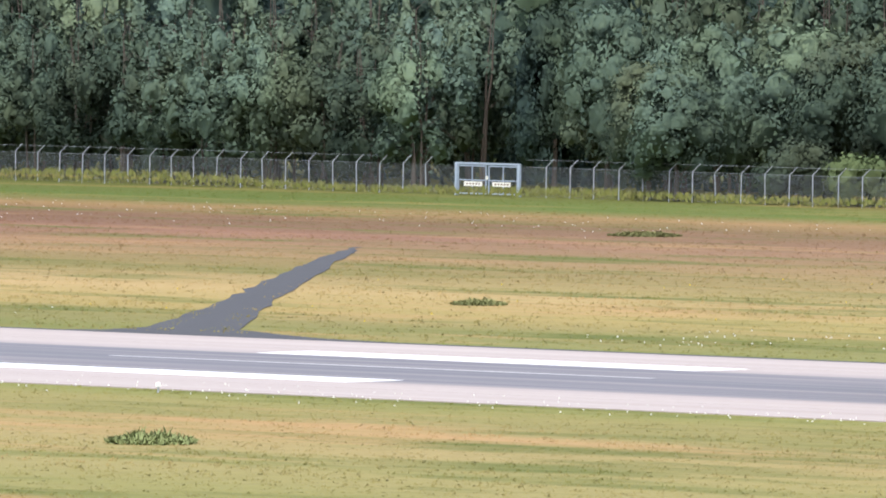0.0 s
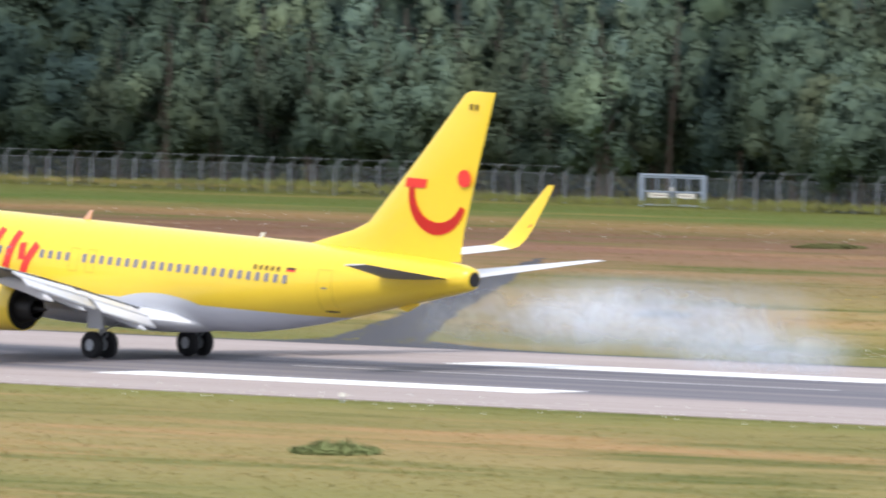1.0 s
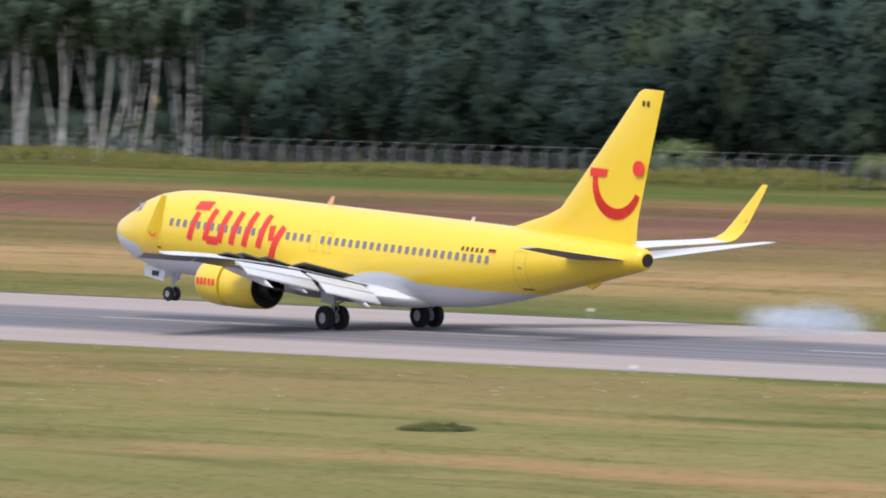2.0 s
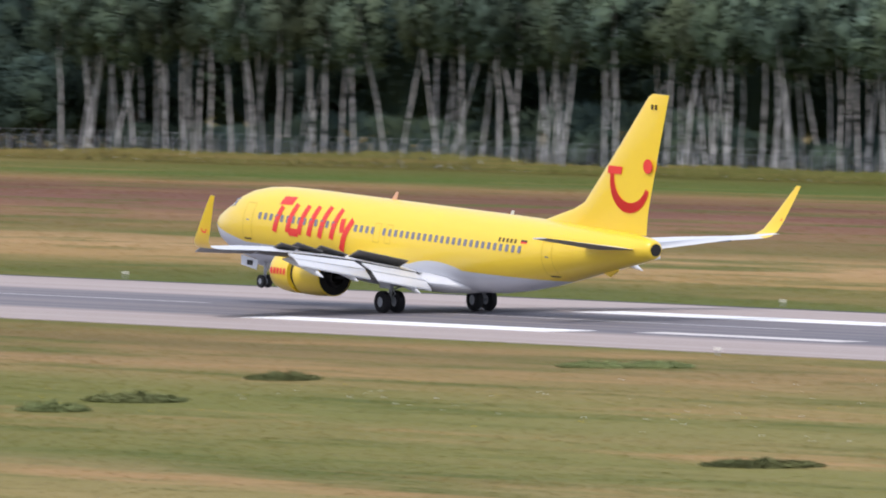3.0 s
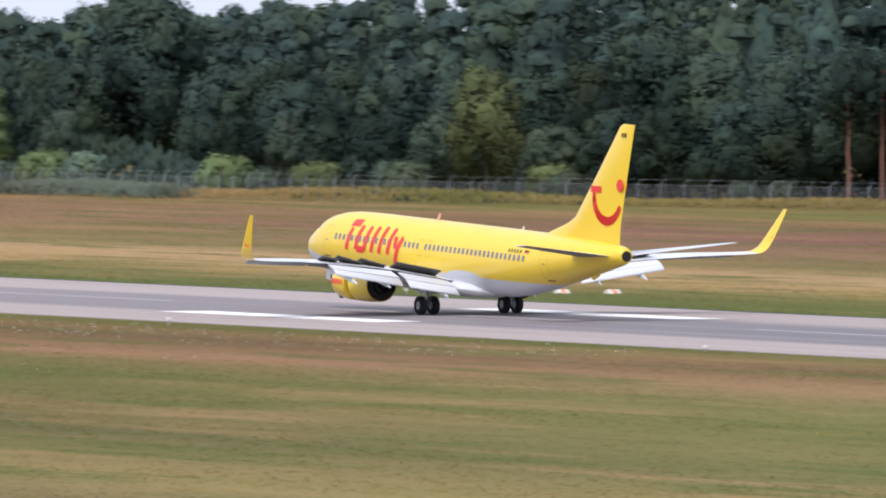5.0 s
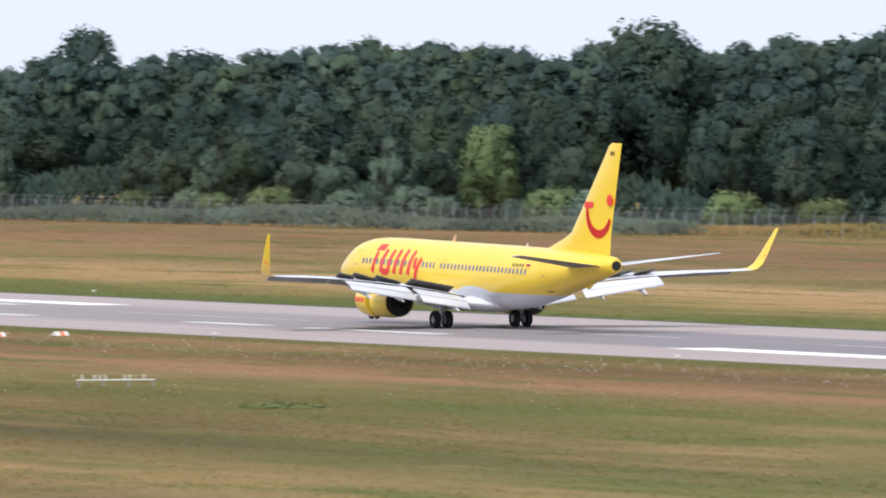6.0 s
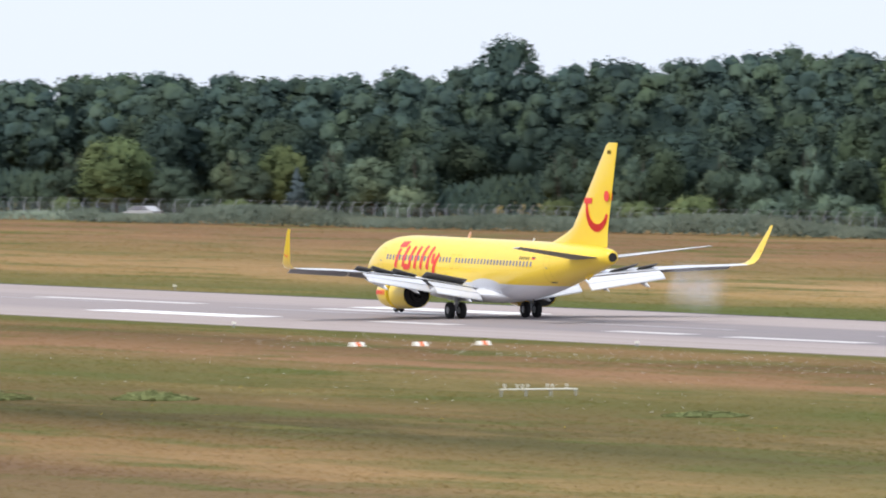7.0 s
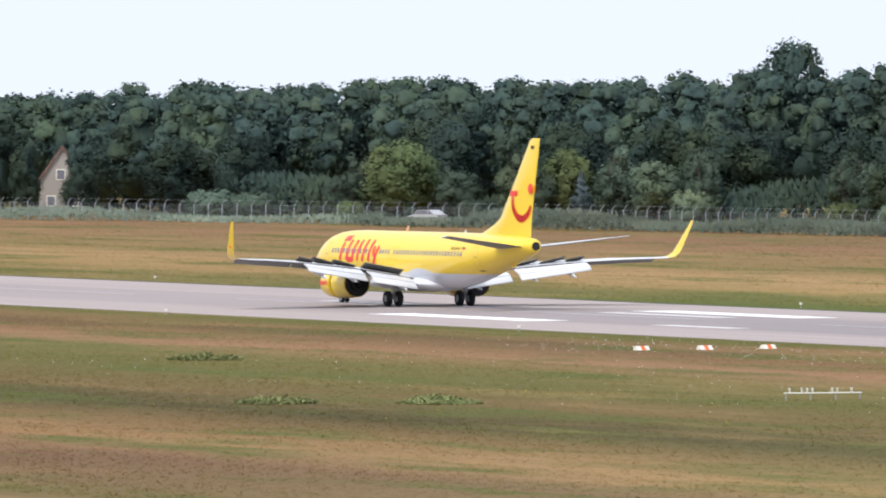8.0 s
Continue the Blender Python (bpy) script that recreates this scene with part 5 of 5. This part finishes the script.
    # landing gear
    def wheel(x, y, r, w, parent):
        bm = bmesh.new()
        prof = [(0.45, 0.5), (0.8, 0.5), (0.94, 0.42), (1.0, 0.22), (1.0, -0.22), (0.94, -0.42), (0.8, -0.5), (0.45, -0.5)]
        n = 28
        rows = [[bm.verts.new((x + r * p * math.sin(q), y + w * s1, r + r * p * math.cos(q))) for q in (2 * math.pi * i / n for i in range(n))] for p, s1 in prof]
        for a, b in zip(rows, rows[1:] + rows[:1]):
            for i in range(n):
                j = (i + 1) % n
                bm.faces.new((a[i], a[j], b[j], b[i]))
        tyre = part("tyre", bm, TYRE, parent)
        bm = bmesh.new()
        rod(bm, (x, y - w * 0.42, r), (x, y + w * 0.42, r), r * 0.5, r * 0.5, 20)
        rod(bm, (x, y - w * 0.5, r), (x, y + w * 0.5, r), r * 0.2, r * 0.2, 10)
        part("rim", bm, RIM, parent)
        return tyre

    for side in (-1, 1):
        bm = bmesh.new()
        rod(bm, (0, side * 2.86, 0.5), (0.05, side * 2.86, 1.3), 0.09, 0.09, 10)
        rod(bm, (0.05, side * 2.86, 1.2), (0.1, side * 2.75, 2.3), 0.14, 0.14, 10)
        rod(bm, (0, side * 2.3, 0.565), (0, side * 3.4, 0.565), 0.07, 0.07, 8)
        rod(bm, (0.02, side * 2.86, 1.1), (0.05, side * 1.5, 1.6), 0.05, 0.05, 8)
        rod(bm, (0.1, side * 2.86, 0.75), (0.45, side * 2.86, 1.0), 0.03, 0.03, 6)
        rod(bm, (0.45, side * 2.86, 1.0), (0.12, side * 2.86, 1.35), 0.03, 0.03, 6)
        leg = part("main_gear_leg", bm, RIM, jet, "grey main landing gear leg")
        LEGS.append(leg)
        for y in (2.43, 3.29):
            wheel(0, side * y, 0.565, 0.4, leg)
        bm = bmesh.new()
        slab(bm, [(-0.45, side * 3.2, 1.25), (0.5, side * 3.2, 1.25), (0.4, side * 3.25, 2.2), (-0.4, side * 3.25, 2.2)], (0, 0.04, 0))
        part("gear_door", bm, WHITE, leg)
    bm = bmesh.new()
    rod(bm, (4.0 - G, 0, 0.34), (4.05 - G, 0, 1.5), 0.07, 0.09, 10)
    rod(bm, (4.0 - G, -0.3, 0.34), (4.0 - G, 0.3, 0.34), 0.05, 0.05, 8)
    rod(bm, (4.05 - G, 0, 0.8), (4.75 - G, 0, 1.5), 0.045, 0.045, 8)
    leg = part("nose_gear_leg", bm, RIM, jet, "grey nose gear leg")
    for y in (-0.2, 0.2):
        wheel(4.0 - G, y, 0.345, 0.2, leg)
    for side in (-1, 1):
        bm = bmesh.new()
        slab(bm, [(2.4 - G, side * 0.42, 1.62), (4.0 - G, side * 0.42, 1.45), (3.95 - G, side * 0.5, 0.95), (2.55 - G, side * 0.5, 1.12)], (0, 0.04, 0))
        door = part("nose_gear_door", bm, WHITE, jet, "white open nose gear door")
        for k in (0, 1):
            bm = bmesh.new()
            slab(bm, [(3.1 + 0.26 * k + dx - G, side * 0.5, 1.15 + dz) for dx, dz in ((0, 0), (0.18, 0), (0.18, 0.24), (0, 0.24))], (0, 0.06, 0))
            part("door_letter_bar", bm, BLACK, door, smooth=False)
    return jet


SPOILERS, SLEEVES, FLEXED, LEGS = [], [], [], []
airliner = build_airliner()
airliner.scale = (0.992, 1.0, 1.0)


# ---- smoke from the tyres, in rigid wisps ----
def build_wisp(name, label, length, height, m, haze):
    bm = bmesh.new()
    nx, nz = 14, 8
    for sheet in range(1):
        ph = random.uniform(0, 6)
        rows = []
        for i in range(nx + 1):
            u = i / nx - 0.5
            rows.append([bm.verts.new((u * length * (1 - 0.12 * sheet), 0.25 * height * math.sin(u * 5 + ph) * math.sin(j / nz * 3 + ph), (j / nz) * height)) for j in range(nz + 1)])
        for a, b in zip(rows, rows[1:]):
            for j in range(nz):
                bm.faces.new((a[j], b[j], b[j + 1], a[j + 1]))
    puff = tagged(part(name, bm, haze, None), label, "smoke", "tyre smoke")
    puff.matrix_basis = m
    return puff


PUFFS = []
for t0, x0, y0, length, height, drift, rise in (
        (0.5, -334.5, -2.6, 10.0, 1.7, 2.2, 0.25), (0.55, -340.0, 2.6, 13.0, 2.2, 2.0, 0.4), (0.68, -345.0, 2.8, 15.0, 3.8, 2.6, 1.1),
        (0.72, -341.0, 1.0, 17.0, 4.0, 1.6, 1.1), (0.85, -351.0, 2.4, 15.0, 3.8, 2.2, 1.0), (1.5, -415.0, 2.7, 6.0, 1.5, 0.6, 0.3), (1.52, -416.8, 3.1, 6.0, 1.6, 0.4, 0.4), (1.55, -417.6, 2.4, 5.0, 1.6, 0.4, 0.4), (1.58, -415.5, 3.6, 5.0, 1.9, 0.6, 0.5), (1.5, -414.6, 3.3, 5.5, 1.6, 0.6, 0.3), (1.53, -416.0, 2.9, 6.0, 1.5, 0.5, 0.3), (1.56, -417.2, 3.4, 5.0, 1.7, 0.4, 0.3), (1.56, -416.4, 2.6, 6.0, 1.5, 0.4, 0.3), (6.62, -745.5, 2.9, 7.0, 3.6, 3.0, 0.8), (6.7, -746.5, 3.4, 9.0, 4.4, 3.4, 0.9), (7.05, -744.0, 4.6, 15.0, 5.4, 4.0, 0.8)):
    PUFFS.append((build_wisp("tyre_smoke", "thin bluish-white tyre smoke hanging over the runway", length, height, pose(x0, y0, 0), FAINT_SMOKE if t0 > 6 else SMOKE), t0, x0, y0, height, drift, rise))


# ---- what moves ----
JET = [  # seconds, x, height, pitch, bank, heading
    (0.0, -299.24, 0.55, 3.44, 0.00, 0.16),
    (0.3, -320.55, 0.22, 3.44, 0.00, 0.19),
    (0.5, -334.81, 0.05, 3.44, 0.00, 0.24),
    (0.6, -341.95, 0.04, 3.44, 0.00, 0.29),
    (0.8, -356.08, 0.04, 2.95, 0.02, 0.40),
    (1.0, -370.12, 0.04, 2.75, -0.06, 0.52),
    (1.2, -384.16, 0.04, 2.6, 0.44, 0.34),
    (1.5, -406.1, 0.04, 2.9, 0.53, 0.23),
    (1.7, -420.22, 0.04, 2.95, 0.38, 0.22),
    (2.8, -497.99, 0.04, 3.20, 0.38, -0.48),
    (3.0, -511.97, 0.04, 3.13, 0.36, -0.38),
    (3.5, -546.11, 0.04, 3.07, 0.34, -0.18),
    (4.0, -579.77, 0.04, 2.99, 0.29, -0.00),
    (4.2, -592.94, 0.04, 2.56, 0.42, -0.01),
    (5.3, -664.74, 0.04, 2.05, 0.39, -0.37),
    (5.5, -677.50, 0.04, 1.72, 0.38, -0.37),
    (6.0, -709.19, 0.04, 0.89, 0.28, -0.40),
    (6.5, -739.89, 0.04, 0.27, 0.16, -0.39),
    (7.0, -769.74, 0.04, 0.42, 0.02, -0.16),
    (7.5, -799.15, 0.04, 0.25, -0.14, 0.07),
    (8.0, -828.14, 0.04, -0.14, -0.25, 0.12),
]


# seconds and degrees by which the wings bend up under their lift, less once it is spilled
FLEX = [(0.0, 1.4), (0.5, 1.4), (1.0, 2.3), (1.5, 1.0), (1.7, 0.7), (2.4, -0.4), (2.8, -0.6), (3.5, -0.7), (5.5, -1.3), (7.0, -1.5), (8.0, -1.8)]


def flex(side, a):
    root = Vector((0, side * 1.5, 1.9))
    return Matrix.Translation(root) @ pose(0, 0, 0, side * a, 0, 0) @ Matrix.Translation(-root)


def strut(t):
    """How far the main struts still hang out before the weight settles on them."""
    return 0.1 * min(1.0, max(0.0, (2.6 - t) / 1.1))


def motions():
    walk(airliner, [(t, pose(x, 0, z + strut(t), b, p, h)) for t, x, z, p, b, h in JET])
    for ob in LEGS:
        walk(ob, [(t, pose(0, 0, -strut(t))) for t, *_ in JET])
    for sp, h in SPOILERS:
        walk(sp, [(t, Matrix.Translation(h) @ pose(0, 0, 0, 0, -a, 0)) for t, a in ((0.0, 0), (1.5, 0), (1.75, 6), (2.3, 31), (8.0, 31))])
    for ob, side in FLEXED:
        walk(ob, [(t, flex(side, a)) for t, a in FLEX])
    for sl, cy, cz in SLEEVES:
        walk(sl, [(t, flex(math.copysign(1, cy), a) @ pose(0.5 * min(1.0, max(0.0, (t - 1.7) / 0.7)), cy, cz)) for t, a in FLEX])
    for ob, t0, x0, y0, height, drift, rise in PUFFS:
        rows = [(0.0, pose(x0, y0, -height - 1.0)), (max(0.05, t0 - 0.07), pose(x0, y0, -height - 1.0)), (t0 + 0.05, pose(x0, y0, 0.1))]
        for dt in (0.6, 1.4):
            if t0 + dt < 8.0:
                rows.append((t0 + dt, pose(x0 + drift * dt, y0 + 1.5 * dt, 0.1 + rise * dt)))
        rows.append((8.0, pose(x0 + drift * 2.5, y0 + 40.0, 0.1 + rise * 2.5)))
        walk(ob, rows)


motions()
